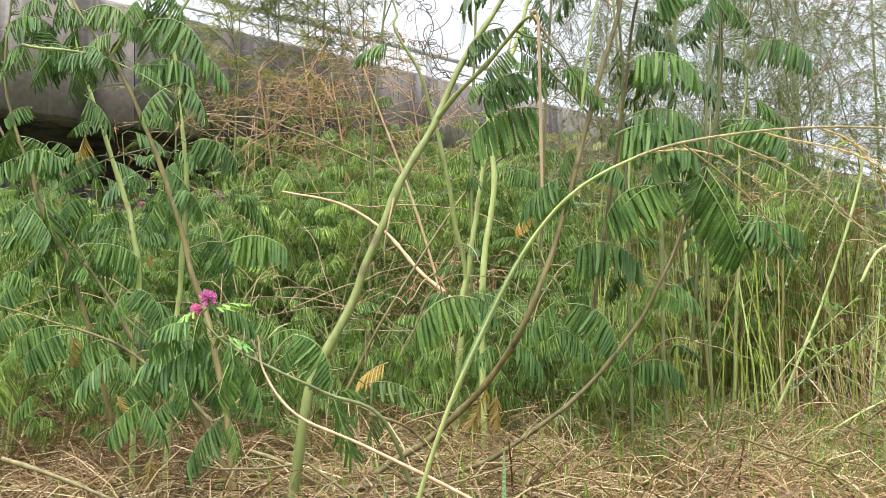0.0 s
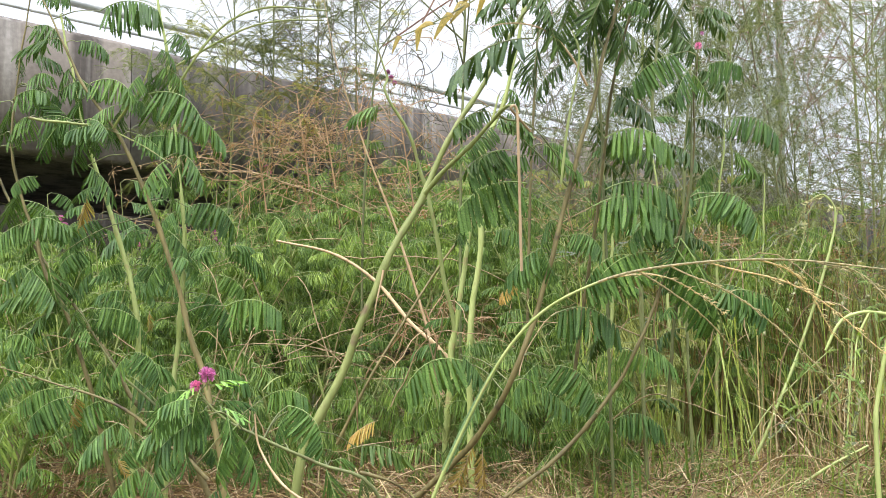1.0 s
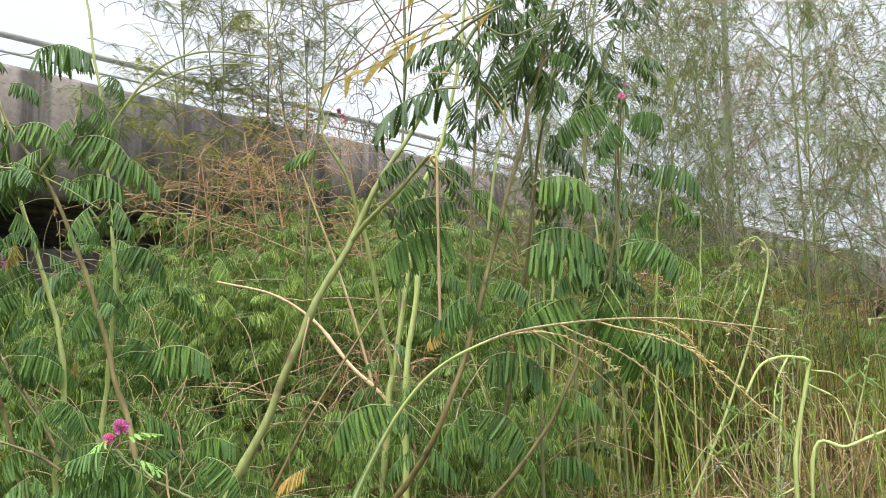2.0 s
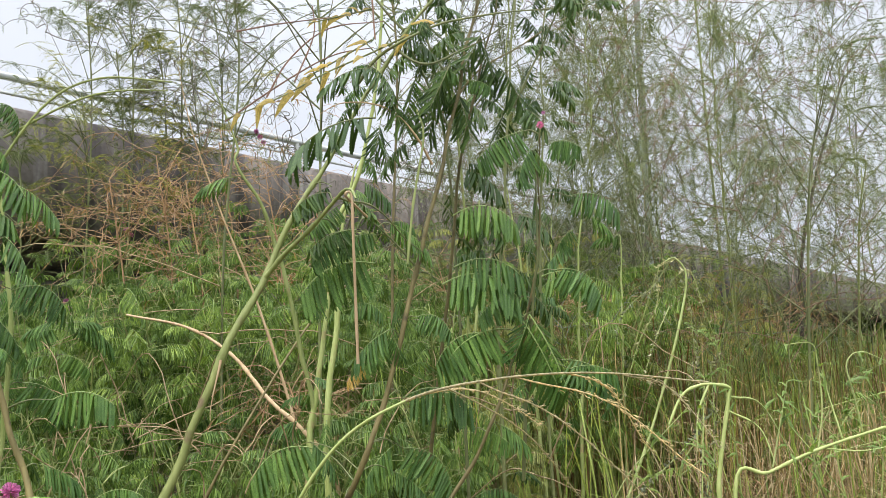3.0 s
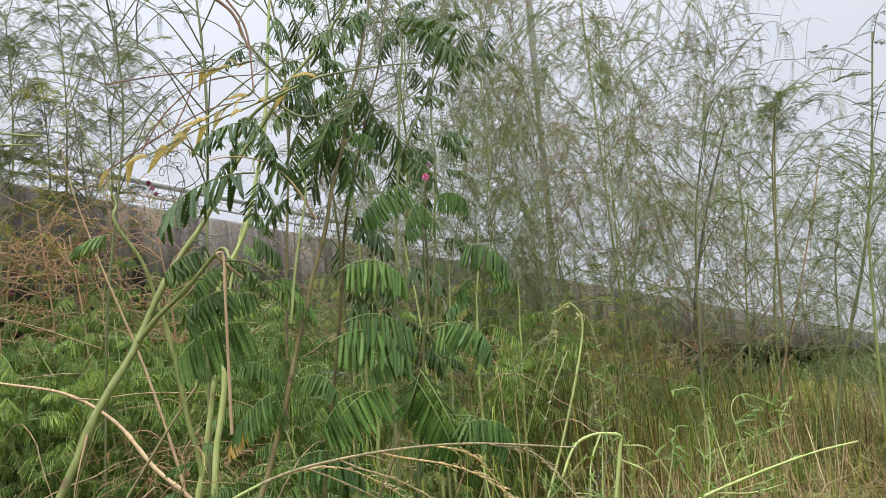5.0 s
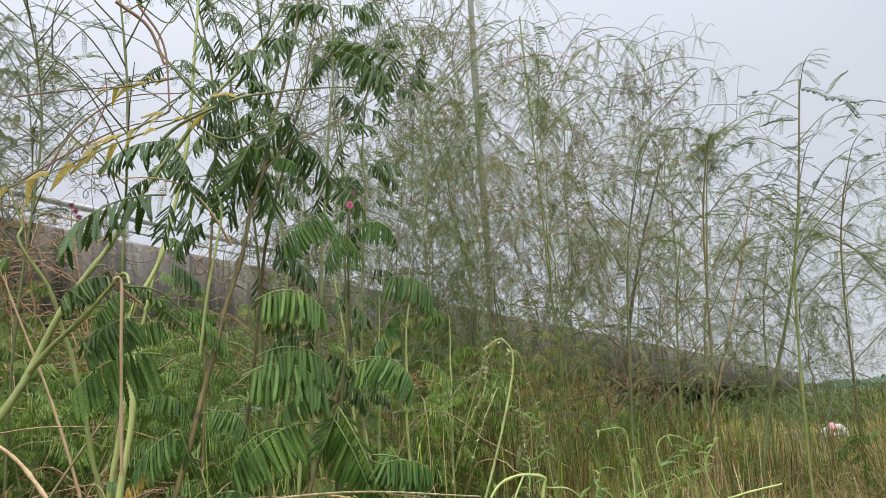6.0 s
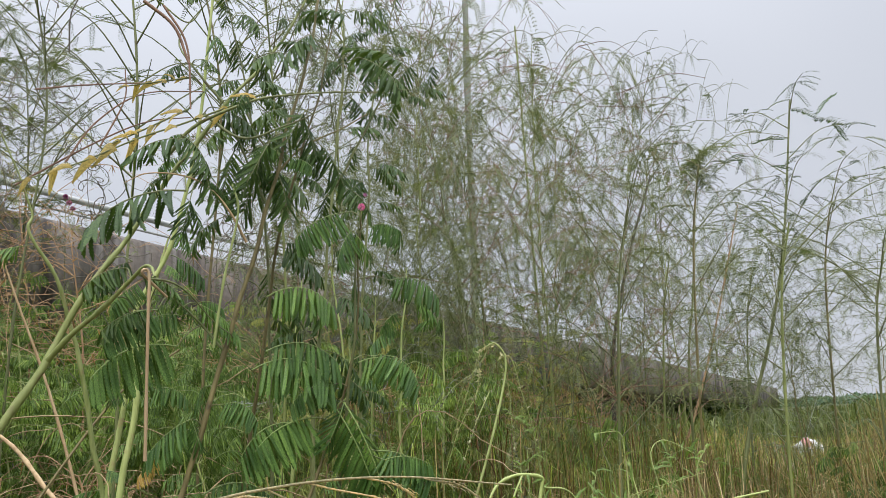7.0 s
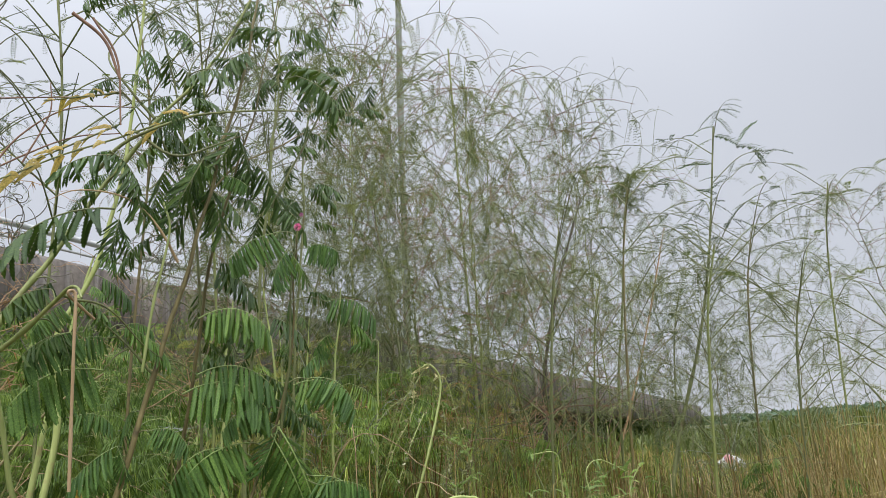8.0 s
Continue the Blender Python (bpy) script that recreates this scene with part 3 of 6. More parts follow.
LOW_FLOWER = [
    ((-0.44, 1.42, 0.42), (-0.53, 1.39, 0.37), "s"),
    ((-0.36, 1.42, 0.38), (-0.31, 1.39, 0.30), "f"),
    ((-0.36, 1.42, 0.38), (-0.39, 1.39, 0.32), "f"),
    ((-0.28, 1.50, 0.42), (-0.20, 1.47, 0.33), "c"),
    ((-0.28, 1.50, 0.41), (-0.30, 1.47, 0.36), "f"),
    ((-0.21, 1.50, 0.31), (-0.17, 1.47, 0.20), "f"),
    ((-0.38, 1.42, 0.29), (-0.45, 1.39, 0.20), "s"),
    ((-0.38, 1.42, 0.28), (-0.35, 1.39, 0.22), "f"),
    ((-0.40, 1.40, 0.47), (-0.34, 1.37, 0.48), "y"),
    ((-0.43, 1.40, 0.47), (-0.45, 1.37, 0.45), "y"),
    ((-0.42, 1.50, 0.42), (-0.36, 1.47, 0.40), "y"),
]
GREEN_LEAVES = [
    ((-0.17, 1.72, 0.30), (-0.05, 1.69, 0.28), "c"),
    ((0.17, 1.70, 0.96), (0.08, 1.67, 0.91), "f"),
    ((0.15, 1.70, 0.96), (0.17, 1.67, 0.90), "f"),
    ((0.14, 1.70, 1.06), (0.06, 1.67, 0.99), "f"),
    ((0.15, 1.65, 1.02), (0.23, 1.62, 0.98), "s"),
    ((0.25, 1.70, 1.33), (0.12, 1.67, 1.27), "s"),
    ((0.23, 1.70, 1.34), (0.29, 1.67, 1.25), "f"),
    ((0.24, 1.65, 1.20), (0.04, 1.62, 1.10), "s"),
    ((0.25, 1.66, 1.19), (0.23, 1.63, 1.10), "f"),
    ((0.13, 1.62, 1.03), (0.05, 1.59, 0.98), "c"),
    ((0.33, 1.75, 1.50), (0.22, 1.72, 1.42), "p"),
    ((0.26, 1.70, 1.29), (0.30, 1.67, 1.18), "f"),
    ((0.30, 1.75, 1.43), (0.40, 1.72, 1.36), "f"),
]
BROWN_LOW = [
    ((0.09, 1.90, 0.47), (-0.08, 1.87, 0.41), "c"),
    ((0.07, 1.90, 0.49), (0.13, 1.87, 0.42), "f"),
    ((0.16, 1.90, 0.38), (0.23, 1.87, 0.31), "f"),
    ((0.12, 1.90, 0.37), (0.06, 1.87, 0.32), "f"),
    ((0.26, 1.75, 0.74), (0.17, 1.72, 0.67), "f"),
    ((0.26, 1.75, 0.74), (0.28, 1.72, 0.67), "f"),
    ((0.49, 1.80, 0.72), (0.35, 1.77, 0.65), "c"),
    ((0.29, 1.85, 0.58), (0.46, 1.82, 0.55), "c"),
    ((0.45, 1.84, 0.50), (0.54, 1.81, 0.46), "c"),
    ((0.51, 1.84, 0.51), (0.58, 1.81, 0.45), "f"),
    ((0.29, 1.90, 0.46), (0.41, 1.87, 0.36), "c"),
    ((0.26, 1.90, 0.41), (0.34, 1.87, 0.35), "f"),
    ((0.27, 1.90, 0.47), (0.19, 1.87, 0.39), "f"),
    ((0.51, 2.20, 0.28), (0.65, 2.17, 0.26), "c"),
]
BROWN_MID = [
    ((0.42, 1.78, 1.00), (0.58, 1.75, 0.97), "c"),
    ((0.42, 1.80, 0.88), (0.59, 1.77, 0.85), "c"),
    ((0.23, 1.75, 0.89), (0.05, 1.72, 0.82), "c"),
    ((0.28, 1.80, 0.72), (0.18, 1.77, 0.66), "c"),
    ((0.19, 1.70, 0.96), (0.08, 1.67, 0.89), "c"),
    ((0.53, 1.80, 0.73), (0.37, 1.77, 0.65), "c"),
    ((0.39, 1.80, 0.84), (0.58, 1.77, 0.80), "c"),
]
BROWN_TOP = [
    ((0.41, 1.75, 1.33), (0.36, 1.72, 1.17), "f"),
    ((0.44, 1.78, 1.31), (0.47, 1.75, 1.17), "f"),
    ((0.55, 1.80, 1.38), (0.61, 1.77, 1.25), "f"),
    ((0.51, 1.80, 1.44), (0.54, 1.77, 1.32), "f"),
    ((0.59, 1.55, 1.49), (0.68, 1.52, 1.40), "c"),
    ((0.46, 1.78, 1.39), (0.40, 1.75, 1.30), "f"),
    ((0.49, 1.80, 1.46), (0.39, 1.77, 1.41), "s"),
    ((0.51, 1.75, 1.44), (0.45, 1.72, 1.33), "f"),
    ((0.42, 1.70, 1.34), (0.36, 1.67, 1.22), "f"),
    ((0.47, 1.75, 1.58), (0.38, 1.72, 1.53), "f"),
    ((0.55, 1.80, 1.62), (0.46, 1.77, 1.62), "s"),
    ((0.54, 1.75, 1.64), (0.45, 1.72, 1.54), "f"),
    ((0.64, 1.80, 1.72), (0.52, 1.77, 1.71), "s"),
]
FLOWER_STEM = [
    ((0.59, 1.78, 0.76), (0.67, 1.75, 0.56), "s"),
    ((0.59, 1.78, 0.76), (0.54, 1.75, 0.66), "f"),
    ((0.67, 1.75, 0.63), (0.78, 1.72, 0.61), "c"),
    ((0.71, 1.78, 1.04), (0.83, 1.75, 0.99), "c"),
    ((0.65, 1.75, 0.86), (0.76, 1.72, 0.78), "c"),
    ((0.63, 1.80, 0.85), (0.77, 1.77, 0.81), "c"),
    ((0.57, 1.78, 0.75), (0.65, 1.75, 0.56), "s"),
    ((0.66, 1.76, 0.65), (0.78, 1.73, 0.57), "c"),
    ((0.61, 1.72, 1.14), (0.64, 1.69, 1.07), "f"),
    ((0.61, 1.72, 1.15), (0.56, 1.69, 1.06), "f"),
]


green_shrub, g_at = shrub(
    "tall mimosa shrub with a leaning thick green stem",
    [
        ("stem", [(-0.33, 1.60, 0.09), (-0.28, 1.64, 0.27), (-0.22, 1.65, 0.41), (-0.10, 1.67, 0.69), (-0.01, 1.70, 0.87), (0.06, 1.72, 1.00), (0.13, 1.74, 1.13), (0.33, 1.78, 1.45), (0.45, 1.80, 1.61), (0.57, 1.82, 1.85)], 0.0108, 0.005, STEM_GREEN),
        ("branch", [(-0.01, 1.70, 0.86), (0.06, 1.64, 0.925), (0.15, 1.57, 1.01), (0.175, 1.48, 1.005), (0.18, 1.42, 0.975)], 0.0055, 0.004, STEM_GREEN),
        ("branch", [(0.15, 1.57, 1.01), (0.22, 1.62, 1.00), (0.30, 1.70, 0.93), (0.35, 1.75, 0.90)], 0.0026, 0.0016, STEM_OLIVE),
        ("branch", [(0.21, 1.74, 1.31), (0.27, 1.70, 1.37), (0.40, 1.66, 1.42), (0.59, 1.62, 1.44), (0.73, 1.60, 1.45)], 0.0045, 0.002, STEM_OLIVE),
        ("branch", [(0.28, 1.75, 1.41), (0.37, 1.70, 1.34), (0.45, 1.68, 1.37), (0.59, 1.66, 1.44)], 0.004, 0.002, STEM_OLIVE),
        ("branch", [(0.33, 1.78, 1.45), (0.28, 1.80, 1.52), (0.23, 1.82, 1.62), (0.31, 1.84, 1.76)], 0.004, 0.002, STEM_OLIVE),
        ("branch", [(0.37, 1.72, 1.11), (0.31, 1.70, 1.20), (0.24, 1.68, 1.24), (0.17, 1.66, 1.24), (0.12, 1.65, 1.21)], 0.003, 0.0015, STEM_TAN),
        ("bark_strip", [(-0.10, 1.66, 0.69), (-0.11, 1.65, 0.64), (-0.12, 1.64, 0.57)], 0.0028, 0.0015, STEM_TAN),
    ],
    GREEN_LEAVES, 14, (0.04, 0.08), True, 1.05,
)

brown_shrub, b_at = shrub(
    "mimosa shrub with slender brown stems and drooping leaves",
    [
        ("stem", [(-0.34, 1.95, 0.01), (-0.20, 1.95, 0.04), (-0.04, 1.95, 0.14), (0.10, 1.86, 0.29), (0.18, 1.76, 0.43), (0.26, 1.75, 0.64), (0.325, 1.75, 0.87), (0.395, 1.75, 1.11), (0.45, 1.75, 1.31), (0.50, 1.76, 1.50), (0.55, 1.77, 1.72), (0.58, 1.78, 1.95)], 0.0085, 0.005, STEM_BROWN),
        ("branch", [(-0.25, 1.93, 0.03), (0.04, 1.88, 0.08), (0.18, 1.86, 0.16), (0.35, 1.84, 0.30), (0.44, 1.82, 0.42), (0.50, 1.80, 0.54), (0.57, 1.80, 0.71), (0.62, 1.78, 0.90), (0.63, 1.75, 1.11), (0.63, 1.72, 1.21)], 0.0065, 0.003, STEM_BROWN),
        ("branch", [(0.42, 1.75, 1.20), (0.39, 1.76, 1.29), (0.34, 1.76, 1.40), (0.29, 1.75, 1.46)], 0.004, 0.002, STEM_OLIVE),
        ("branch", [(0.325, 1.75, 0.88), (0.26, 1.75, 0.96), (0.16, 1.72, 1.03)], 0.003, 0.002, STEM_OLIVE),
        ("branch", [(-0.18, 1.90, 0.21), (-0.11, 1.92, 0.18), (-0.05, 1.95, 0.13)], 0.005, 0.004, STEM_BROWN),
    ],
    BROWN_LOW + BROWN_MID, 22, (0.06, 0.12),
)
shrub("upper mimosa stem carrying dark drooping leaves",
    [("stem", [(0.36, 1.98, 0.40), (0.41, 1.92, 0.77), (0.46, 1.85, 1.14), (0.51, 1.82, 1.35), (0.56, 1.80, 1.52), (0.63, 1.80, 1.87)], 0.005, 0.003, STEM_BROWN),
     ("branch", [(0.59, 1.80, 1.27), (0.67, 1.76, 1.43), (0.76, 1.72, 1.56), (0.87, 1.72, 1.59)], 0.003, 0.0016, STEM_OLIVE),
     ("branch", [(0.43, 1.78, 1.34), (0.38, 1.80, 1.46), (0.43, 1.82, 1.64), (0.55, 1.84, 1.74)], 0.003, 0.0016, STEM_OLIVE),
     ("branch", [(0.41, 1.78, 1.25), (0.54, 1.80, 1.38), (0.72, 1.82, 1.49), (0.88, 1.84, 1.58)], 0.003, 0.0016, STEM_BROWN)],
    BROWN_TOP + [((0.76, 1.72, 1.56), (0.61, 1.70, 1.59), "s"), ((0.70, 1.72, 1.54), (0.75, 1.70, 1.49), "f")], 20, (0.04, 0.08), True, 1.1)
top_shrub, t_at = shrub("slim mimosa stem with a pink flower near its tip",
    [("stem", [(0.57, 1.86, 0.37), (0.59, 1.80, 0.69), (0.61, 1.76, 0.88), (0.62, 1.74, 1.10), (0.63, 1.72, 1.20)], 0.0045, 0.0025, STEM_OLIVE)],
    FLOWER_STEM, 4, (0.07, 0.11), False, 0.5)
flower_head(top_shrub, t_at, (0.63, 1.72, 1.20), 0.009, 3)
flower_head(top_shrub, t_at, (0.64, 1.72, 1.23), 0.005, 4)

shrub("mimosa shrub with a leaning brown stem and side twig",
    [
        ("stem", [(-0.48, 1.90, 0.05), (-0.54, 1.93, 0.33), (-0.60, 1.95, 0.52), (-0.64, 1.95, 0.66), (-0.72, 1.95, 0.89), (-0.80, 1.95, 1.07), (-0.89, 1.95, 1.20), (-0.94, 1.95, 1.31), (-1.00, 1.95, 1.43)], 0.0085, 0.004, STEM_BROWN),
        ("branch", [(-1.00, 1.90, 1.10), (-0.88, 1.90, 1.08), (-0.80, 1.93, 1.07), (-0.63, 1.88, 0.97)], 0.004, 0.0025, STEM_GREEN),
        ("branch", [(-0.81, 1.95, 1.08), (-0.75, 1.93, 1.16), (-0.72, 1.92, 1.21), (-0.69, 1.90, 1.29)], 0.004, 0.002, STEM_GREEN),
    ],
    LEFT_UPPER, 30, (0.06, 0.12), False, 0.35)
shrub("sprawling mimosa shrub with long brown branches",
    [
        ("stem", [(-0.50, 2.00, 0.04), (-0.61, 2.00, 0.22), (-0.77, 2.05, 0.36), (-0.93, 2.08, 0.59), (-1.07, 2.10, 0.77), (-1.18, 2.10, 0.98), (-1.25, 2.10, 1.13)], 0.008, 0.004, STEM_BROWN),
        ("branch", [(-0.55, 1.90, 0.20), (-0.65, 1.90, 0.29), (-0.77, 1.90, 0.38), (-0.91, 1.90, 0.43), (-1.06, 1.90, 0.48)], 0.0055, 0.003, STEM_BROWN),
        ("branch", [(-0.63, 1.97, 0.25), (-0.66, 1.95, 0.34), (-0.79, 1.93, 0.47), (-0.86, 1.90, 0.61)], 0.005, 0.003, STEM_OLIVE),
    ],
    LEFT_LOWER, 34, (0.06, 0.12), False, 0.12)
shrub("mimosa shrub with a dark slanting stem and dense leaves",
    [("stem", [(-0.78, 2.05, 0.02), (-0.89, 2.00, 0.45), (-1.01, 2.00, 0.75), (-1.09, 2.00, 1.00), (-1.08, 2.00, 1.25), (-1.05, 2.00, 1.48)], 0.0065, 0.003, STEM_BROWN)],
    EDGE_LEAVES, 22, (0.06, 0.11), False, 0.5)
for label, x, y, top in (("slim mimosa shrub before the dark opening", -1.20, 2.75, 0.98), ("leafy mimosa shrub before the dark opening", -1.46, 2.95, 1.06), ("small mimosa shrub in the undergrowth", -0.98, 3.0, 0.98), ("thin mimosa shrub among its neighbours", -1.32, 3.3, 1.16)):
    shrub(label, [("stem", [(x + 0.10, y, 0.0), (x + 0.05, y, top * 0.5), (x, y, top)], 0.005, 0.003, STEM_GREEN),
        ("branch", [(x + 0.05, y, top * 0.5), (x + 0.15, y - 0.03, top * 0.75), (x + 0.22, y - 0.05, top * 0.92)], 0.003, 0.002, STEM_GREEN)],
        (), 26, (0.07, 0.12), False, 0.45)
low_shrub, l_at = shrub("low mimosa branch with pink flower and fresh leaves",
    [
        ("stem", [(-0.03, 1.62, 0.11), (-0.10, 1.50, 0.24), (-0.22, 1.45, 0.32), (-0.35, 1.41, 0.39), (-0.41, 1.40, 0.44), (-0.42, 1.40, 0.47)], 0.0045, 0.0028, STEM_OLIVE),
        ("branch", [(-0.35, 1.41, 0.39), (-0.39, 1.41, 0.42), (-0.44, 1.42, 0.42)], 0.003, 0.002, STEM_GREEN),
    ],
    LOW_FLOWER, 12, (0.06, 0.1), False, 0.15)
yellow_bits = (
    ((0.10, 1.90, 0.28), (0.06, 1.90, 0.18), "f"), ((0.12, 1.90, 0.26), (0.12, 1.90, 0.18), "f"), ((0.20, 1.75, 0.67), (0.16, 1.74, 0.63), "f"), ((-0.14, 2.00, 0.32), (-0.21, 2.00, 0.28), "f"),
    ((-0.98, 2.20, 0.95), (-1.00, 2.20, 0.86), "f"), ((-0.73, 2.00, 0.61), (-0.73, 2.00, 0.57), "f"), ((-0.65, 1.80, 0.15), (-0.66, 1.80, 0.08), "f"), ((-0.69, 1.70, 0.29), (-0.67, 1.70, 0.25), "f"), ((-0.87, 1.90, 0.41), (-0.88, 1.90, 0.34), "f"),
)
for base, tip, kind in yellow_bits:
    near = brown_shrub if base[0] > -0.3 else low_shrub
    add_leaf(near, b_at if near is brown_shrub else l_at, base, tip, kind, YELLOW_MESHES)
flower_head(low_shrub, l_at, (-0.41, 1.40, 0.49), 0.0155, 5)
flower_head(low_shrub, l_at, (-0.43, 1.40, 0.47), 0.0115, 6)

for label, pts, r0, r1 in (
    ("stout pale green young mimosa stem", [(-0.81, 2.10, -0.04), (-0.81, 2.10, 0.24), (-0.80, 2.10, 0.60), (-0.88, 2.10, 0.90), (-0.94, 2.10, 1.08), (-0.99, 2.10, 1.28), (-1.02, 2.10, 1.44)], 0.0085, 0.006),
    ("straight pale green mimosa stem", [(-0.77, 2.20, -0.06), (-0.73, 2.20, 0.38), (-0.70, 2.20, 0.76), (-0.71, 2.20, 0.95), (-0.75, 2.20, 1.30), (-0.80, 2.20, 1.61), (-0.83, 2.20, 1.82)], 0.008, 0.005),
    ("pale green mimosa stem forking low", [(0.02, 2.50, -0.05), (0.05, 2.50, 0.34), (0.07, 2.50, 0.52), (0.12, 2.50, 0.82), (0.18, 2.50, 1.10), (0.23, 2.50, 1.30)], 0.013, 0.006),
    ("pale stem bending to one side", [(0.06, 2.52, 0.41), (0.07, 2.50, 0.52), (0.01, 2.45, 0.87), (-0.05, 2.40, 1.12), (-0.13, 2.35, 1.27), (-0.13, 2.35, 1.34), (-0.21, 2.30, 1.54)], 0.0095, 0.004),
    ("pale yellowish green stem among leaves", [(0.11, 2.30, 0.50), (0.15, 2.30, 0.82), (0.14, 2.30, 1.03), (0.23, 2.30, 1.22), (0.30, 2.30, 1.55), (0.34, 2.30, 2.00), (0.35, 2.30, 2.20)], 0.010, 0.006),
    ("pale green stem rising behind the leaves", [(0.64, 2.9, -0.08), (0.66, 2.9, 0.50), (0.68, 2.9, 0.95), (0.71, 2.9, 1.25)], 0.008, 0.005),
    ("pale green stem with a slight lean", [(0.91, 2.9, -0.08), (0.88, 2.9, 0.50), (0.86, 2.9, 0.95), (0.82, 2.9, 1.30)], 0.0085, 0.005),
    ("thin pale stem in the gap", [(0.98, 2.95, -0.08), (0.94, 2.95, 0.45), (0.90, 2.95, 0.92), (0.89, 2.95, 1.15)], 0.0065, 0.004),
    ("straight pale stem among grass", [(0.93, 3.0, -0.08), (0.97, 3.0, 0.50), (1.00, 3.0, 0.94), (1.02, 3.0, 1.2)], 0.007, 0.004),
    ("pale green stem beside the tall weeds", [(1.02, 2.9, -0.08), (1.06, 2.9, 0.50), (1.08, 2.9, 0.92), (1.12, 2.9, 1.3)], 0.0085, 0.005),
    ("slim pale stem beside the racemes", [(1.22, 2.95, -0.08), (1.24, 2.95, 0.45), (1.27, 2.95, 0.92), (1.28, 2.95, 1.1)], 0.006, 0.004),
    ("tall olive stem standing upright", [(0.60, 2.20, 0.70), (0.64, 2.20, 1.06), (0.68, 2.20, 1.44), (0.72, 2.20, 1.80), (0.70, 2.20, 2.12)], 0.006, 0.004),
    ("slim olive stem reaching past the others", [(0.79, 2.40, 0.80), (0.83, 2.40, 1.33), (0.86, 2.40, 1.72), (0.96, 2.40, 2.15), (1.01, 2.40, 2.38)], 0.005, 0.003),
    ("slim dark olive stem with drooping tip", [(0.46, 2.00, 0.79), (0.45, 2.00, 1.22), (0.40, 2.00, 1.60), (0.35, 2.00, 1.84), (0.25, 2.00, 1.93)], 0.0045, 0.002),
):
    pts = [np.array(p) for p in pts]
    foot = pts[0].copy()
    foot[2] = GROUND - 0.02
    if pts[0][2] > 0.1:
        pts = [foot] + pts
    else:
        pts[0] = foot
    shrub(label, [("stem", pts, r0, r1, STEM_PALE if "olive" not in label else STEM_OLIVE)], (), 32 if "olive" in label else 7, (0.06, 0.11), "olive" in label, 0.30)


def dry_stalk(label, pts, r0, r1, mat):
    at = np.array(pts[0], float)
    root = thing("dry_stalk", at, label, "stalk", "dry stalks")
    b = Buffer()
    b.add(*tube(shift(spline(pts, 6), at), r0, r1, 7, 0.12, 0.09))
    part("stem", b.mesh("stem", mat, smooth=True), root)
    return root


dry_stalk("arched tan dry stalk", [(0.15, 2.58, 0.16), (0.12, 2.60, 0.34), (0.02, 2.62, 0.47), (-0.08, 2.70, 0.56), (-0.21, 2.85, 0.71), (-0.38, 2.95, 0.82), (-0.61, 3.05, 0.88)], 0.009, 0.004, STEM_TAN)
dry_stalk("brown dry stalk leaning among leaves", [(0.08, 2.85, 0.12), (0.03, 2.90, 0.28), (-0.02, 2.95, 0.52), (-0.13, 3.00, 0.89), (-0.26, 3.00, 1.25), (-0.36, 3.00, 1.56), (-0.41, 3.00, 1.82)], 0.008, 0.001, STEM_TAN)
dry_stalk("thin tan stalk lying over the branch", [(0.08, 1.12, 0.17), (0.04, 1.15, 0.20), (-0.12, 1.20, 0.27), (-0.23, 1.25, 0.31), (-0.29, 1.30, 0.37), (-0.30, 1.30, 0.43)], 0.0032, 0.0014, STEM_TAN)
dry_stalk("withered hanging tan leaf stalk", [(0.20, 1.42, 0.94), (0.16, 1.37, 0.97), (0.17, 1.37, 0.97), (0.17, 1.36, 0.88), (0.17, 1.36, 0.67)], 0.0022, 0.0026, STEM_TAN)
dry_stalk("pale hanging grass blade", [(0.34, 1.72, 1.24), (0.35, 1.70, 1.17), (0.32, 1.70, 1.02), (0.30, 1.70, 0.88)], 0.002, 0.003, STEM_PALE)
for pts in (
    [(-0.82, 1.50, 0.20), (-0.73, 1.50, 0.17), (-0.61, 1.50, 0.12)],
    [(-0.46, 1.90, 0.13), (-0.38, 1.90, 0.10), (-0.30, 1.90, 0.05)],
    [(-1.32, 2.40, 0.30), (-1.22, 2.40, 0.07), (-1.13, 2.40, -0.06)],
    [(-0.31, 2.50, 0.18), (-0.17, 2.50, 0.44), (0.09, 2.60, 0.83), (0.27, 2.60, 0.97)],
):
    dry_stalk("brown dry twig near the ground", pts, 0.005, 0.003, STEM_BROWN)

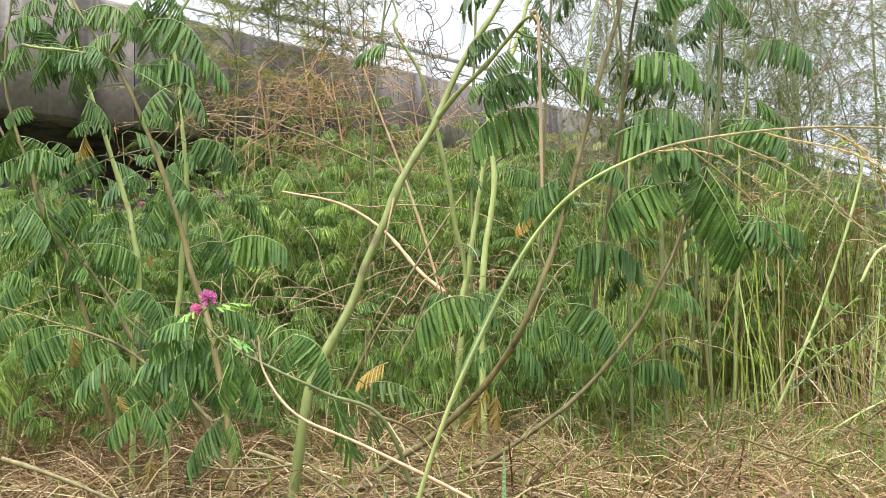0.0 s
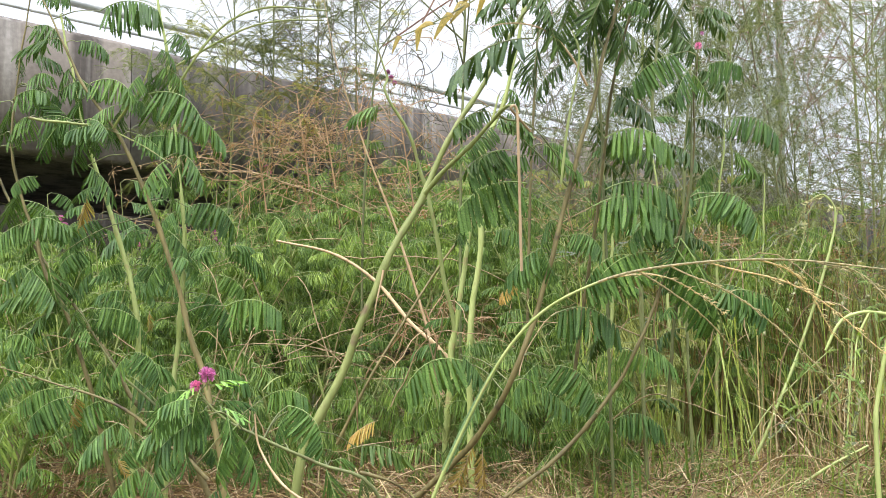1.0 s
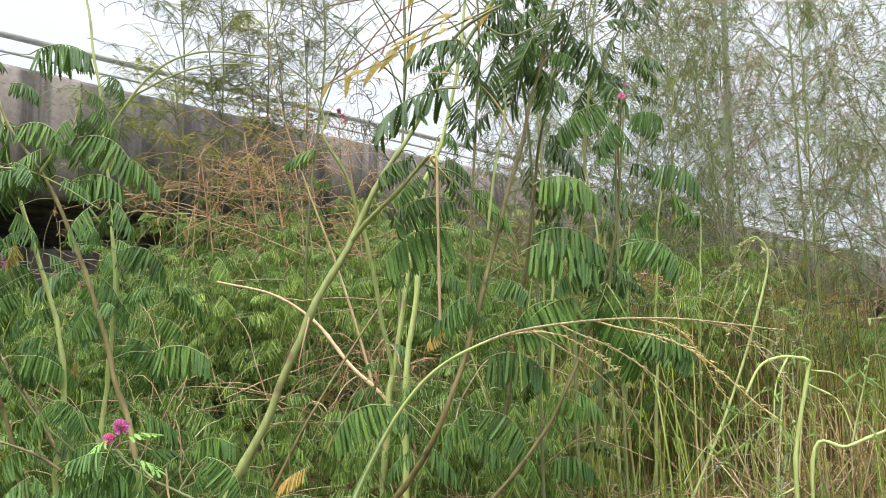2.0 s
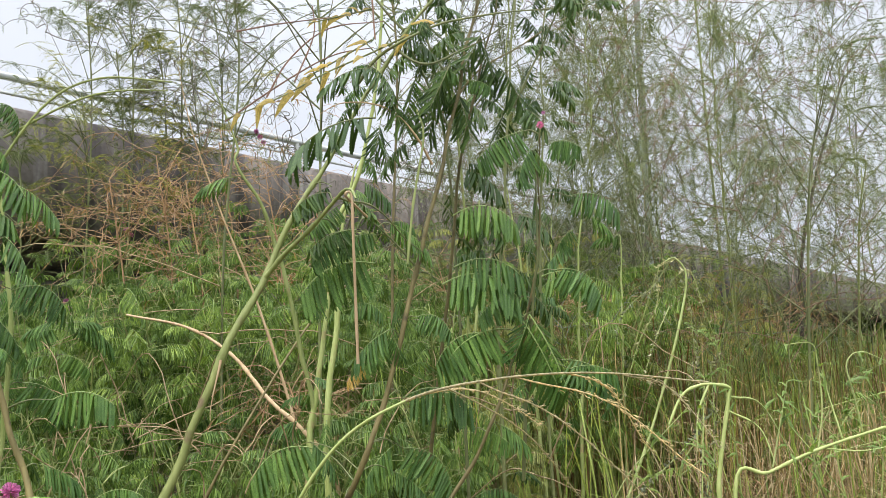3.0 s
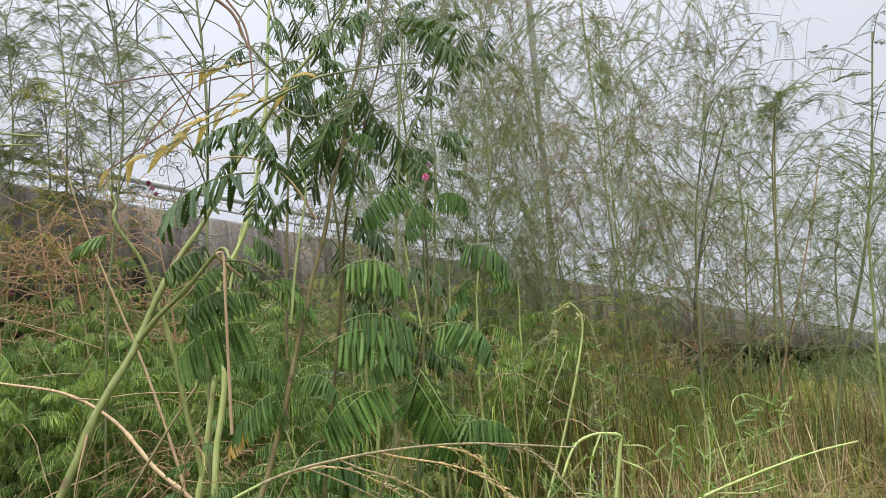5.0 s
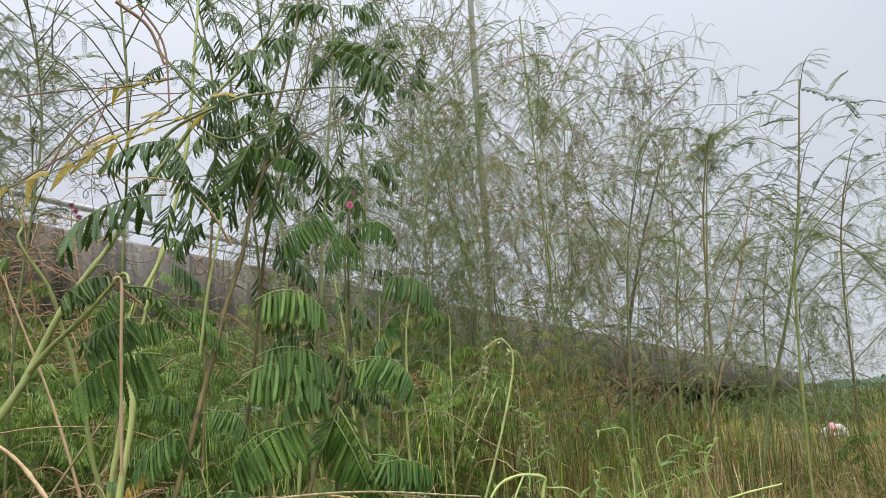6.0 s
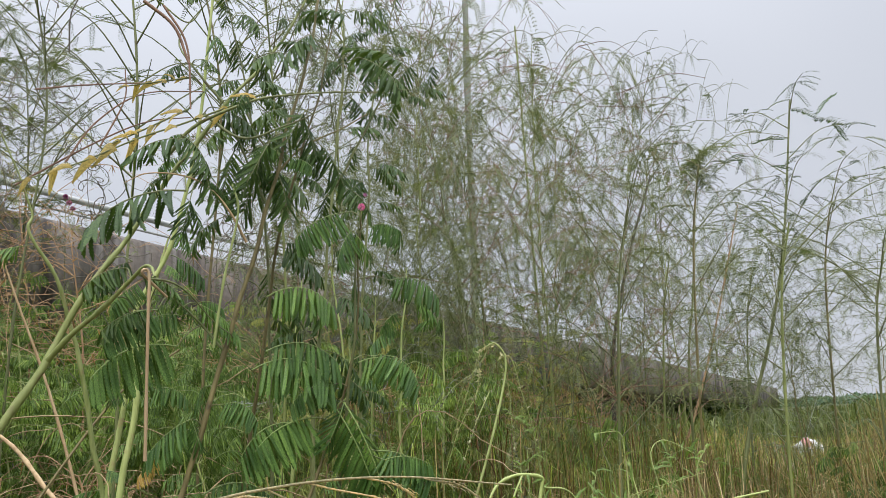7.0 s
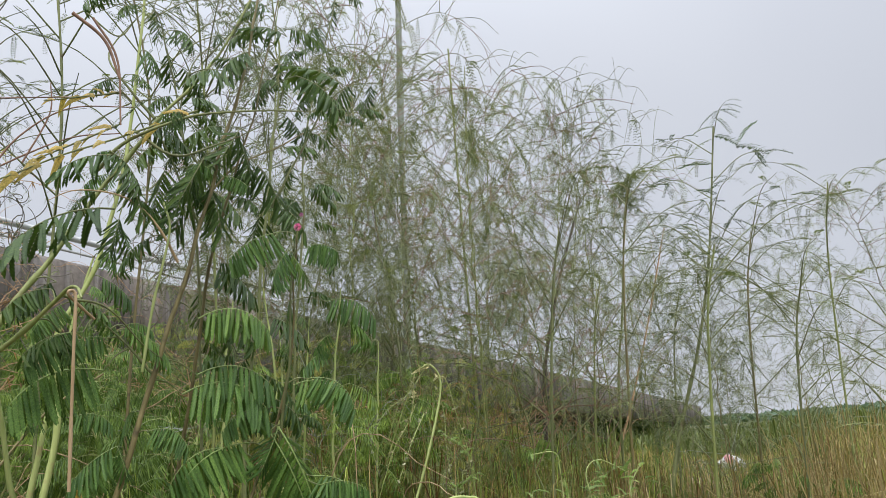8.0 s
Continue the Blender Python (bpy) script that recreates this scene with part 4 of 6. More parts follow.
# arching petioles, pods and yellowing sprays against the sky
for pts, r, mat in (
    ([(-0.75, 2.10, 1.14), (-0.60, 2.10, 1.37), (-0.46, 2.10, 1.45), (-0.27, 2.10, 1.44)], 0.0035, STEM_GREEN),
    ([(-0.73, 2.20, 1.32), (-0.55, 2.20, 1.42), (-0.43, 2.20, 1.45), (-0.30, 2.20, 1.45)], 0.003, STEM_GREEN),
    ([(-0.01, 1.90, 1.33), (0.05, 1.90, 1.43), (0.15, 1.90, 1.51), (0.29, 1.90, 1.53)], 0.002, STEM_RED),
    ([(0.19, 1.70, 1.64), (0.24, 1.70, 1.55), (0.25, 1.70, 1.40)], 0.0025, STEM_RED),
    ([(0.15, 1.60, 1.59), (0.21, 1.60, 1.54), (0.24, 1.60, 1.46)], 0.0035, STEM_RED),
    ([(-0.08, 1.90, 1.50), (0.02, 1.90, 1.52), (0.16, 1.90, 1.54)], 0.002, STEM_RED),
    ([(-0.11, 1.90, 1.27), (0.05, 1.90, 1.38), (0.16, 1.90, 1.44), (0.26, 1.90, 1.46)], 0.002, STEM_RED),
    ([(0.06, 1.90, 1.37), (0.11, 1.90, 1.49), (0.11, 1.90, 1.57)], 0.0018, STEM_RED),
    ([(0.18, 1.90, 1.76), (0.25, 1.90, 1.71), (0.29, 1.90, 1.76)], 0.002, STEM_OLIVE),
    ([(-0.04, 2.20, 1.74), (-0.04, 2.20, 1.85), (-0.01, 2.20, 1.93)], 0.002, STEM_DARK),
):
    root = thing("arching_twig", pts[0], "thin reddish twig arching against the sky", "twig", "arching twigs")
    b = Buffer()
    b.add(*tube(shift(spline(pts, 7), pts[0]), r * 1.2, r * 0.7, 6, 0.1))
    part("stem", b.mesh("stem", mat, smooth=True), root)


def yellow_spray(pts, count, size, label):
    """A thin branch with turning leaflets in yellow and rust."""
    at = np.array(pts[0])
    root = thing("yellowing_branch", at, label, "branch", "yellowing branches")
    line = spline(pts, 8)
    b = Buffer()
    b.add(*tube(shift(line, at), 0.0025, 0.0014, 6))
    part("stem", b.mesh("stem", STEM_OLIVE, smooth=True), root)
    for k in range(count):
        foot = line[int((k + 0.6) / count * (len(line) - 1))]
        d = unit((-0.6 + rng.normal(0, 0.3), rng.normal(0, 0.5), -0.5 + rng.normal(0, 0.35)))
        l3 = size * rng.uniform(0.6, 1.1)
        b = Buffer()
        p0 = shift(foot, at)
        b.add(*blade([p0, p0 + d * l3 * 0.3 + [0, 0, 0.004], p0 + d * l3 * 0.7, p0 + d * l3 + [0, 0, -0.006]], l3 * 0.30, unit((rng.normal(0, 0.4), -1, 0.5))))
        part("leaflet", b.mesh("leaflet", LEAF_YELLOW), root)


yellow_spray([(0.41, 1.72, 1.46), (0.25, 1.72, 1.38), (0.14, 1.72, 1.33), (0.03, 1.72, 1.27), (-0.09, 1.72, 1.22)], 11, 0.060, "thin branch with yellow and rusty leaflets")
yellow_spray([(0.26, 1.80, 1.52), (0.18, 1.80, 1.50), (0.10, 1.80, 1.48)], 6, 0.045, "short twig with yellow leaflets")
yellow_spray([(0.25, 1.80, 1.44), (0.15, 1.80, 1.38), (0.08, 1.80, 1.34)], 9, 0.046, "drooping twig with yellow leaflets")

# ---- arching seed head close by ----


def grass_head():
    pts = [(-0.12, 0.98, GROUND), (-0.03, 0.92, 0.27), (0.05, 0.88, 0.470), (0.12, 0.85, 0.582), (0.20, 0.82, 0.632), (0.29, 0.80, 0.650), (0.40, 0.78, 0.652), (0.52, 0.76, 0.636)]
    at = np.array(pts[0])
    root = thing("grass_stalk", at, "arching grass stalk with a sparse golden seed head", "grass")
    line = spline(pts, 8)
    b = Buffer()
    b.add(*tube(shift(line[:33], at), 0.0030, 0.0015, 6))
    part("stem", b.mesh("stem", STEM_PALE, smooth=True), root)
    b = Buffer()
    b.add(*blade(shift(line[13:24], at), 0.008, (0.2, -1, 0.1)))
    part("sheath_leaf", b.mesh("sheath_leaf", SEDGE), root, "bluish green clasping blade")
    b = Buffer()
    b.add(*tube(shift(line[32:], at), 0.0017, 0.0008, 6))
    part("head_axis", b.mesh("head_axis", SEED, smooth=True), root, "golden flower axis")
    for i in (33, 36, 39, 42, 46, 50):
        p = line[i]
        d = np.array([rng.uniform(0.65, 0.95), rng.normal(-0.05, 0.22), rng.uniform(-0.62, 0.04)])
        l3 = rng.uniform(0.12, 0.27)
        ray = wobble(spline([p, p + d * l3 * 0.5 + [0, 0, 0.012], p + d * l3 + [0, 0, -0.025]], 9), 0.006, i)
        b = Buffer()
        b.add(*tube(shift(ray, at), 0.0011, 0.0006, 5))
        for _ in range(54):
            u = rng.uniform(3, len(ray) - 1.01)
            g = ray[int(u)] + (ray[int(u) + 1] - ray[int(u)]) * (u % 1) + rng.normal(0, 0.0016, 3)
            e2 = unit(d + rng.normal(0, 0.25, 3)) * rng.uniform(0.005, 0.010)
            b.add(*blade(shift([g, g + e2 * 0.5 + [0, 0, 0.0006], g + e2], at), 0.0011, (0, -1, 0.3)))
        part("spikelet_branch", b.mesh("spikelet_branch", SEED), root)


grass_head()

# ---- weeds beside the thicket ----


def weed(label, stems, leafy=0, mat=STEM_PALE, thick=0.003):
    at = np.array(stems[0][0], float)
    at[2] = ground_height(at[0], at[1])
    root = thing("weed", at, label, "weed", "weeds")
    for k, pts in enumerate(stems):
        pts = [np.array(p, float) for p in pts]
        if k == 0:
            pts = [at] + pts
        line = spline(pts, 7)
        b = Buffer()
        r0 = thick if k == 0 else max(0.0017, thick * 0.45)
        b.add(*tube(shift(line, at), r0, r0 * 0.5, 7, 0.1, 0.08))
        part("stem" if k == 0 else "side_stem", b.mesh("stem", mat, smooth=True), root)
        if leafy:
            b = Buffer()
            for _ in range(leafy):
                p = line[int(rng.integers(len(line) // 3, len(line)))]
                d = unit(rng.normal(0, 1, 3) + [0, 0, -0.2]) * rng.uniform(0.02, 0.045)
                b.add(*blade(shift([p, p + d * 0.4 + [0, 0, 0.004], p + d], at), 0.009, (0.2, -0.6, 0.7)))
            part("leaf_tuft", b.mesh("leaf_tuft", LEAF_WEED), root)
    return root, at


def raceme(root, at, pts, count):
    """A drooping thread set with small dry buds."""
    line = spline(pts, 8)
    b = Buffer()
    b.add(*tube(shift(line, at), 0.0020, 0.0012, 5))
    part("side_stem", b.mesh("side_stem", STEM_PALE), root)
    b = Buffer()
    for k in range(count):
        p = line[int(rng.integers(len(line)))] + rng.normal(0, 0.002, 3)
        d = unit(rng.normal(0, 1, 3)) * rng.uniform(0.010, 0.019)
        b.add(*blade(shift([p, p + d * 0.5, p + d], at), 0.009, rng.normal(0, 1, 3)))
    part("twig_spray", b.mesh("twig_spray", BUD), root, "small withered buds")


tipw, tw_at = weed("tall pale weed stem with drooping dry racemes", [[(0.93, 2.62, -0.10), (1.06, 2.62, 0.08), (1.16, 2.64, 0.26), (1.25, 2.67, 0.43), (1.35, 2.68, 0.68), (1.43, 2.72, 0.90), (1.40, 2.73, 0.98), (1.36, 2.74, 0.97)]], thick=0.0062)
for pts, n in (
    ([(1.40, 2.74, 0.98), (1.34, 2.75, 0.95), (1.32, 2.75, 0.81), (1.24, 2.75, 0.68), (1.16, 2.75, 0.48)], 75),
    ([(1.39, 2.75, 0.98), (1.31, 2.75, 0.88), (1.22, 2.75, 0.82), (1.16, 2.75, 0.72), (1.18, 2.74, 0.60)], 60),
    ([(1.43, 2.75, 0.94), (1.47, 2.75, 0.92), (1.50, 2.75, 0.80), (1.54, 2.75, 0.65), (1.52, 2.75, 0.58)], 60),
    ([(1.42, 2.73, 0.89), (1.45, 2.75, 0.80), (1.45, 2.75, 0.68), (1.46, 2.75, 0.55)], 50),
    ([(1.35, 2.70, 0.81), (1.28, 2.68, 0.70), (1.22, 2.66, 0.58)], 40),
):
    raceme(tipw, tw_at, pts, n)
lean, ln_at = weed("pale leaning weed stems with withered side shoots", [
    [(0.86, 2.30, -0.10), (1.01, 2.30, 0.02), (1.14, 2.30, 0.11), (1.28, 2.30, 0.18)],
    [(1.00, 2.50, 0.16), (1.06, 2.50, 0.25), (1.14, 2.50, 0.33), (1.29, 2.50, 0.46)],
    [(1.22, 2.32, 0.14), (1.25, 2.34, 0.30), (1.30, 2.38, 0.56)],
], 5, STEM_PALE, 0.0058)
for pts, n in (
    ([(1.04, 2.45, 0.17), (1.15, 2.45, 0.26), (1.26, 2.45, 0.35), (1.35, 2.45, 0.45)], 75),
    ([(1.31, 2.40, 0.55), (1.28, 2.40, 0.33), (1.26, 2.40, 0.07)], 80),
    ([(1.25, 2.30, 0.27), (1.19, 2.30, 0.05), (1.13, 2.30, -0.06)], 80),
    ([(1.36, 2.45, 0.60), (1.35, 2.45, 0.35), (1.30, 2.45, 0.10)], 70),
):
    raceme(lean, ln_at, pts, n)
weed("bent pale green weed stem", [[(0.96, 1.66, 0.30), (0.97, 1.66, 0.40), (1.005, 1.66, 0.55), (1.01, 1.66, 0.568), (0.985, 1.66, 0.578), (0.94, 1.66, 0.58), (0.89, 1.65, 0.56), (0.85, 1.64, 0.50)],
    [(0.96, 1.66, 0.58), (0.92, 1.64, 0.52), (0.90, 1.62, 0.44)], [(1.01, 1.66, 0.55), (1.08, 1.66, 0.53), (1.14, 1.66, 0.42)], [(1.00, 1.66, 0.52), (1.06, 1.64, 0.48), (1.08, 1.62, 0.40)]], 3, STEM_PALE, 0.0054)
weed("pale branching weed with thin upright shoots", [
    [(0.98, 1.62, 0.36), (1.05, 1.60, 0.39), (1.17, 1.60, 0.43), (1.35, 1.60, 0.47), (1.47, 1.60, 0.49), (1.58, 1.60, 0.50)],
    [(1.17, 1.60, 0.43), (1.19, 1.60, 0.52), (1.19, 1.60, 0.62), (1.18, 1.60, 0.66), (1.12, 1.60, 0.66)],
    [(1.28, 1.60, 0.46), (1.27, 1.60, 0.54), (1.26, 1.60, 0.61), (1.30, 1.60, 0.635), (1.38, 1.60, 0.60)],
    [(1.19, 1.60, 0.43), (1.28, 1.60, 0.42), (1.37, 1.60, 0.43)],
    [(1.23, 1.60, 0.45), (1.22, 1.62, 0.55), (1.21, 1.62, 0.60)],
    [(1.40, 1.60, 0.48), (1.38, 1.60, 0.56), (1.42, 1.60, 0.62)],
    [(1.06, 1.60, 0.40), (1.09, 1.60, 0.50), (1.12, 1.61, 0.58)],
], 6, STEM_PALE, 0.0044)
for (x, y, h) in ((1.25, 1.75, 0.50), (1.5, 1.95, 0.5), (1.05, 1.95, 0.42), (1.8, 2.3, 0.55), (2.3, 2.6, 0.6), (1.4, 2.4, 0.7)):
    main = [(x, y, 0.1), (x + rng.normal(0, 0.02), y, h * 0.5), (x + rng.normal(0, 0.04), y, h * 0.8), (x + rng.normal(0, 0.05), y, h)]
    side = [[main[1 + k], (x + rng.normal(0, 0.06), y + rng.normal(0, 0.04), h * (0.75 + 0.2 * k)), (x + rng.normal(0, 0.11), y, h * (0.85 + 0.2 * k))] for k in range(2)]
    weed("thin pale green weed with small leaves", [main] + side, 14, STEM_GREEN)

# ---- undergrowth: low mimosa bushes ----
MID_SHAPES = [bipinnate(13, 7, 0.60 + 0.1 * (i % 3), 0.50, 0.32, 0.10, 0.50, 0.022, seed=70 + i) for i in range(5)] + [bipinnate(14, 7, 0.92, 0.24, 0.08, 0.14, 0.46, 0.022, seed=75 + i) for i in range(4)]


def low_bush(height, leaves, seed, leaf=LEAF_MID):
    """A leafy bush: bare thin stems below, layered drooping leaves above."""
    r = np.random.default_rng(seed)
    wood, green = Buffer(), Buffer()
    lines = []
    for k in range(4):
        a = r.uniform(0, 2 * math.pi)
        lean = r.uniform(0.10, 0.34) * height
        p = [(r.normal(0, 0.02), r.normal(0, 0.02), -0.04), (math.cos(a) * lean * 0.4, math.sin(a) * lean * 0.4, height * 0.5), (math.cos(a) * lean, math.sin(a) * lean, height * r.uniform(0.8, 1.0))]
        line = spline(p, 6)
        lines.append(line)
    for _ in range(leaves):
        line = lines[int(r.integers(len(lines)))]
        foot = line[int(len(line) * r.uniform(0.30, 0.999))]
        a = r.uniform(0, 2 * math.pi)
        size = r.uniform(0.05, 0.115)
        out = np.array([math.cos(a), math.sin(a), 0.0])
        base = foot + out * r.uniform(0.02, 0.12) + [0, 0, r.uniform(0.0, 0.05)]
        tip = base + (out + [0, 0, r.uniform(-0.8, 0.15)]) * size
        wood.add(*tube(spline([foot, (foot + base) / 2 + [0, 0, 0.01], base], 3), 0.0016, 0.0012, 3))
        s = MID_SHAPES[int(r.integers(len(MID_SHAPES)))]
        m3, b0 = leaf_frame(base, tip)
        green.add(placed((m3, b0), s[0]), s[1], 0)
        green.slots[-1] = s[2]
    stems = []
    for line in lines:
        one = Buffer()
        one.add(*tube(line, 0.006, 0.0025, 5))
        stems.append(one.mesh("stem", STEM_GREEN))
    return stems, wood.mesh("twig_spray", STEM_GREEN), green.mesh("foliage", leaf, STEM_RACHIS)


BUSH_LABEL = "low mimosa bush with drooping feathery leaves"
bushes = []
for k in range(7):
    h = (0.50, 0.65, 0.80, 0.95, 1.1, 1.3, 1.55)[k]
    stems, wood, green = low_bush(h, 58 + 22 * k, 100 + k)
    root = thing("mimosa_bush", (0, 0, 0), BUSH_LABEL, "bush", "mimosa undergrowth")
    for one in stems:
        part("stem", one, root)
    part("twig_spray", wood, root)
    part("foliage", green, root)
    bushes.append((h, root))
for k in range(4):
    h = (0.55, 0.8, 1.1, 1.4)[k]
    stems, wood, green = low_bush(h, 40 + 22 * k, 110 + k, LEAF_SOFT)
    root = thing("weedy_bush", (0, 0, 0), "low pale olive weedy bush among dry stems", "bush", "weedy bushes")
    for one in stems:
        part("stem", one, root)
    part("twig_spray", wood, root)
    part("foliage", green, root)
    bushes.append((h, root))


def bush_limit(x, y):
    """How high the undergrowth stands at a place."""
    d, az = math.hypot(x, y), math.degrees(math.atan2(x, y))
    if d < 3.2:
        return (0.40 + 0.22 * (d - 2.0)) * np.interp(az, [-10, 8, 16, 40], [1.0, 1.0, 1.5, 1.3])
    rise = np.interp(az, [-30, -22, -18.5, -16.5, -14, -4, 3, 8, 19, 29, 33, 36, 41, 43, 46, 48, 55], [7.5, 7.0, 6.0, 9.0, 12.5, 12.8, 12.5, 10.5, 8.5, 6.0, 2.5, -0.3, -1.5, -5.0, -5.0, -1.0, 0.0])
    return 0.60 + d * math.tan(math.radians(rise))


bush_spots = []
r = np.random.default_rng(8)
for _ in range(9000):
    x, y = r.uniform(-4.8, 5.2), r.uniform(2.35, 8.2)
    if abs(x - 0.25 * y) > 0.92 * y + 0.1 or BRIDGE_BACK[:2] @ (x, y) > 5.7 or x < -0.6 * y - 0.1 or (0.55 < x < 1.8 and y < 2.9):
        continue
    gap = 0.265 + 0.04 * (y - 2) + (0.03 if x > 0.3 * y else 0)
    if all((x - a) ** 2 + (y - c) ** 2 > gap**2 for a, c in bush_spots):
        bush_spots.append((x, y))
used = set()
for x, y in bush_spots:
    want = bush_limit(x, y) * r.uniform(0.72, 1.08)
    pick = range(7, 11) if x > 0.22 * y and r.random() < 0.7 else range(7)
    k = min(pick, key=lambda i: abs(bushes[i][0] - want))
    h, root = bushes[k]
    s = min(1.25, max(0.6, want / h))
    m = Matrix.Translation((x, y, ground_height(x, y))) @ pose(0, 0, 0, 0, 0, r.uniform(0, 360)) @ Matrix.Diagonal((s, s, s, 1))
    if k in used:
        copy_thing(root, m)
    else:
        used.add(k)
        root.matrix_basis = m
for k, (h, root) in enumerate(bushes):
    if k not in used:
        root.matrix_basis = Matrix.Translation((-3.5 + k * 0.3, 5.6, GROUND)) @ Matrix.Diagonal((0.7, 0.7, 0.7, 1))

# ---- tall feathery stalks ----
FINE_SHAPES = [pinnate(14, 0.15, 0.050, 0.30, 0.1, 80 + i) for i in range(3)] + [pinnate(11, 0.13, 0.045, 0.55, 0.0, 85 + i) for i in range(3)]


def tall_stalk(height, branches, per, seed, bare=0.30):
    """A slender upright stem with long arching side twigs, fine feather leaves and hanging pods."""
    r = np.random.default_rng(seed)
    wood, green = Buffer(), Buffer()
    lean = r.normal(0, 0.10, 2) * height
    p = [(0, 0, -0.05), (lean[0] * 0.2 + r.normal(0, 0.03), lean[1] * 0.2, height * 0.35), (lean[0] * 0.6 + r.normal(0, 0.05), lean[1] * 0.6, height * 0.7), (lean[0] * 1.1, lean[1] * 1.1, height)]
    line = wobble(spline(p, 9), 0.03, seed)
    stem = Buffer()
    stem.add(*tube(line, 0.0060, 0.0016, 6, 0.1, 0.16))
    for k in range(branches):
        u = bare + (0.97 - bare) * ((k + r.random()) / branches)
        foot = line[int(u * (len(line) - 1))]
        a = r.uniform(0, 2 * math.pi)
        long = r.random() < 0.2
        l3 = (r.uniform(0.8, 1.3) if long else r.uniform(0.25, 0.85)) * (1.1 - 0.55 * u) * min(1.0, height / 2.6)
        out = np.array([math.cos(a), math.sin(a), 0])
        rise = r.uniform(0.4, 1.0) if long else r.uniform(0.05, 0.9)
        tw = spline([foot, foot + out * l3 * 0.45 + [0, 0, l3 * rise * 0.55], foot + out * l3 * 0.85 + [0, 0, l3 * rise * r.uniform(0.5, 1.0)], foot + out * l3 * 1.1 + [0, 0, l3 * (rise * 0.7 - r.uniform(0.0, 0.35))]], 5)
        wood.add(*tube(tw, 0.0024, 0.0010, 4))
        for _ in range(4):
            q = tw[int(len(tw) * r.uniform(0.3, 0.9))]
            d2 = unit(out + r.normal(0, 0.7, 3)) * l3 * r.uniform(0.2, 0.5)
            wood.add(*tube(spline([q, q + d2 * 0.6 + [0, 0, 0.02], q + d2 + [0, 0, -0.03]], 3), 0.0016, 0.0009, 3))
        for _ in range(per):
            base = tw[int(len(tw) * r.uniform(0.15, 0.999))]
            b2 = r.uniform(0, 2 * math.pi)
            size = r.uniform(0.06, 0.14)
            tip = base + np.array([math.cos(b2), math.sin(b2), r.uniform(-0.9, 0.35)]) * size
            s = FINE_SHAPES[int(r.integers(len(FINE_SHAPES)))]
            m3, b0 = leaf_frame(base, tip)
            green.add(placed((m3, b0), s[0]), s[1], 0)
            green.slots[-1] = s[2]
        if r.random() < 0.5:
            q = tw[-2]
            wood.add(*tube(spline([q, q + [r.normal(0, 0.02), r.normal(0, 0.02), -0.06], q + [r.normal(0, 0.04), r.normal(0, 0.04), -0.13]], 3), 0.0016, 0.0012, 4))
    return stem, wood, green


STALK_LOOKS = ((STEM_GREEN, STEM_OLIVE), (STEM_OLIVE, STEM_RED), (STEM_OLIVE, STEM_OLIVE), (STEM_BROWN, STEM_OLIVE), (STEM_OLIVE, STEM_GREY), (STEM_OLIVE, STEM_OLIVE))
STALK_LABELS = ("tall slender pale green stalk with feathery leaves", "tall olive stalk with fine drooping leaves", "tall pale stalk with sparse feathery twigs", "tall reddish stalk with thin bare twigs", "slender olive stalk hung with thin pods", "upright green stalk with small feather leaves")
stalks = []
for k in range(6):
    h = (2.2, 2.6, 3.0, 2.8, 3.4, 2.4)[k]
    stem, wood, green = tall_stalk(h, (26, 29, 32, 30, 34, 27)[k], (12, 12, 10, 8, 10, 12)[k], 200 + k, 0.34)
    root = thing("feathery_stalk", (0, 0, 0), STALK_LABELS[k], "stalk", "feathery stalks")
    part("stem", stem.mesh("stem", STALK_LOOKS[k][0], smooth=True), root)
    part("twig_spray", wood.mesh("twig_spray", STALK_LOOKS[k][1]), root)
    part("foliage", green.mesh("foliage", (LEAF_FINE, LEAF_FINE, LEAF_FINE, LEAF_FINE, LEAF_FINE, LEAF_FINE)[k], STEM_OLIVE), root)
    stalks.append((h, root))


def stalk_top(x, y):
    """How high the thicket reaches at a place."""
    az = math.degrees(math.atan2(x, y))
    rise = np.interp(az, [4, 9, 13, 16, 24, 30, 34, 37, 44, 50, 60], [11, 16, 23, 28, 27, 20, 17, 16.5, 14.5, 14.5, 14])
    return 0.77 + math.hypot(x, y) * math.tan(math.radians(rise))


r = np.random.default_rng(21)
spots = []
for _ in range(6000):
    x, y = r.uniform(0.4, 9.5), r.uniform(2.6, 7.2)
    az, d = math.degrees(math.atan2(x, y)), math.hypot(x, y)
    if az < 4 or az > 66 or d > 7.6 or d < 3.3 or BRIDGE_BACK[:2] @ (x, y) > 5.4 or r.random() > np.interp(az, [4, 10, 18, 23, 40, 48, 66], [0.18, 0.20, 0.32, 1.0, 1.0, 0.7, 0.4]):
        continue
    if all((x - a) ** 2 + (y - c) ** 2 > 0.31**2 for a, c in spots):
        spots.append((x, y))
near_spots = [p for p in spots if p[0] < 0.62 * p[1]][:43]
spots = near_spots + [p for p in spots if p[0] >= 0.62 * p[1]][:29]
low_spots = []
for _ in range(4000):
    x, y = r.uniform(0.2, 7.5), r.uniform(2.5, 6.8)
    az, d = math.degrees(math.atan2(x, y)), math.hypot(x, y)
    if 3 < az < 58 and 3.2 < d < 6.8 and (az < 33 or az > 46 or d < 4.2) and BRIDGE_BACK[:2] @ (x, y) < 5.2 and all((x - a) ** 2 + (y - c) ** 2 > 0.29**2 for a, c in low_spots):
        low_spots.append((x, y))
low_spots = low_spots[:135]
low_stalks = []
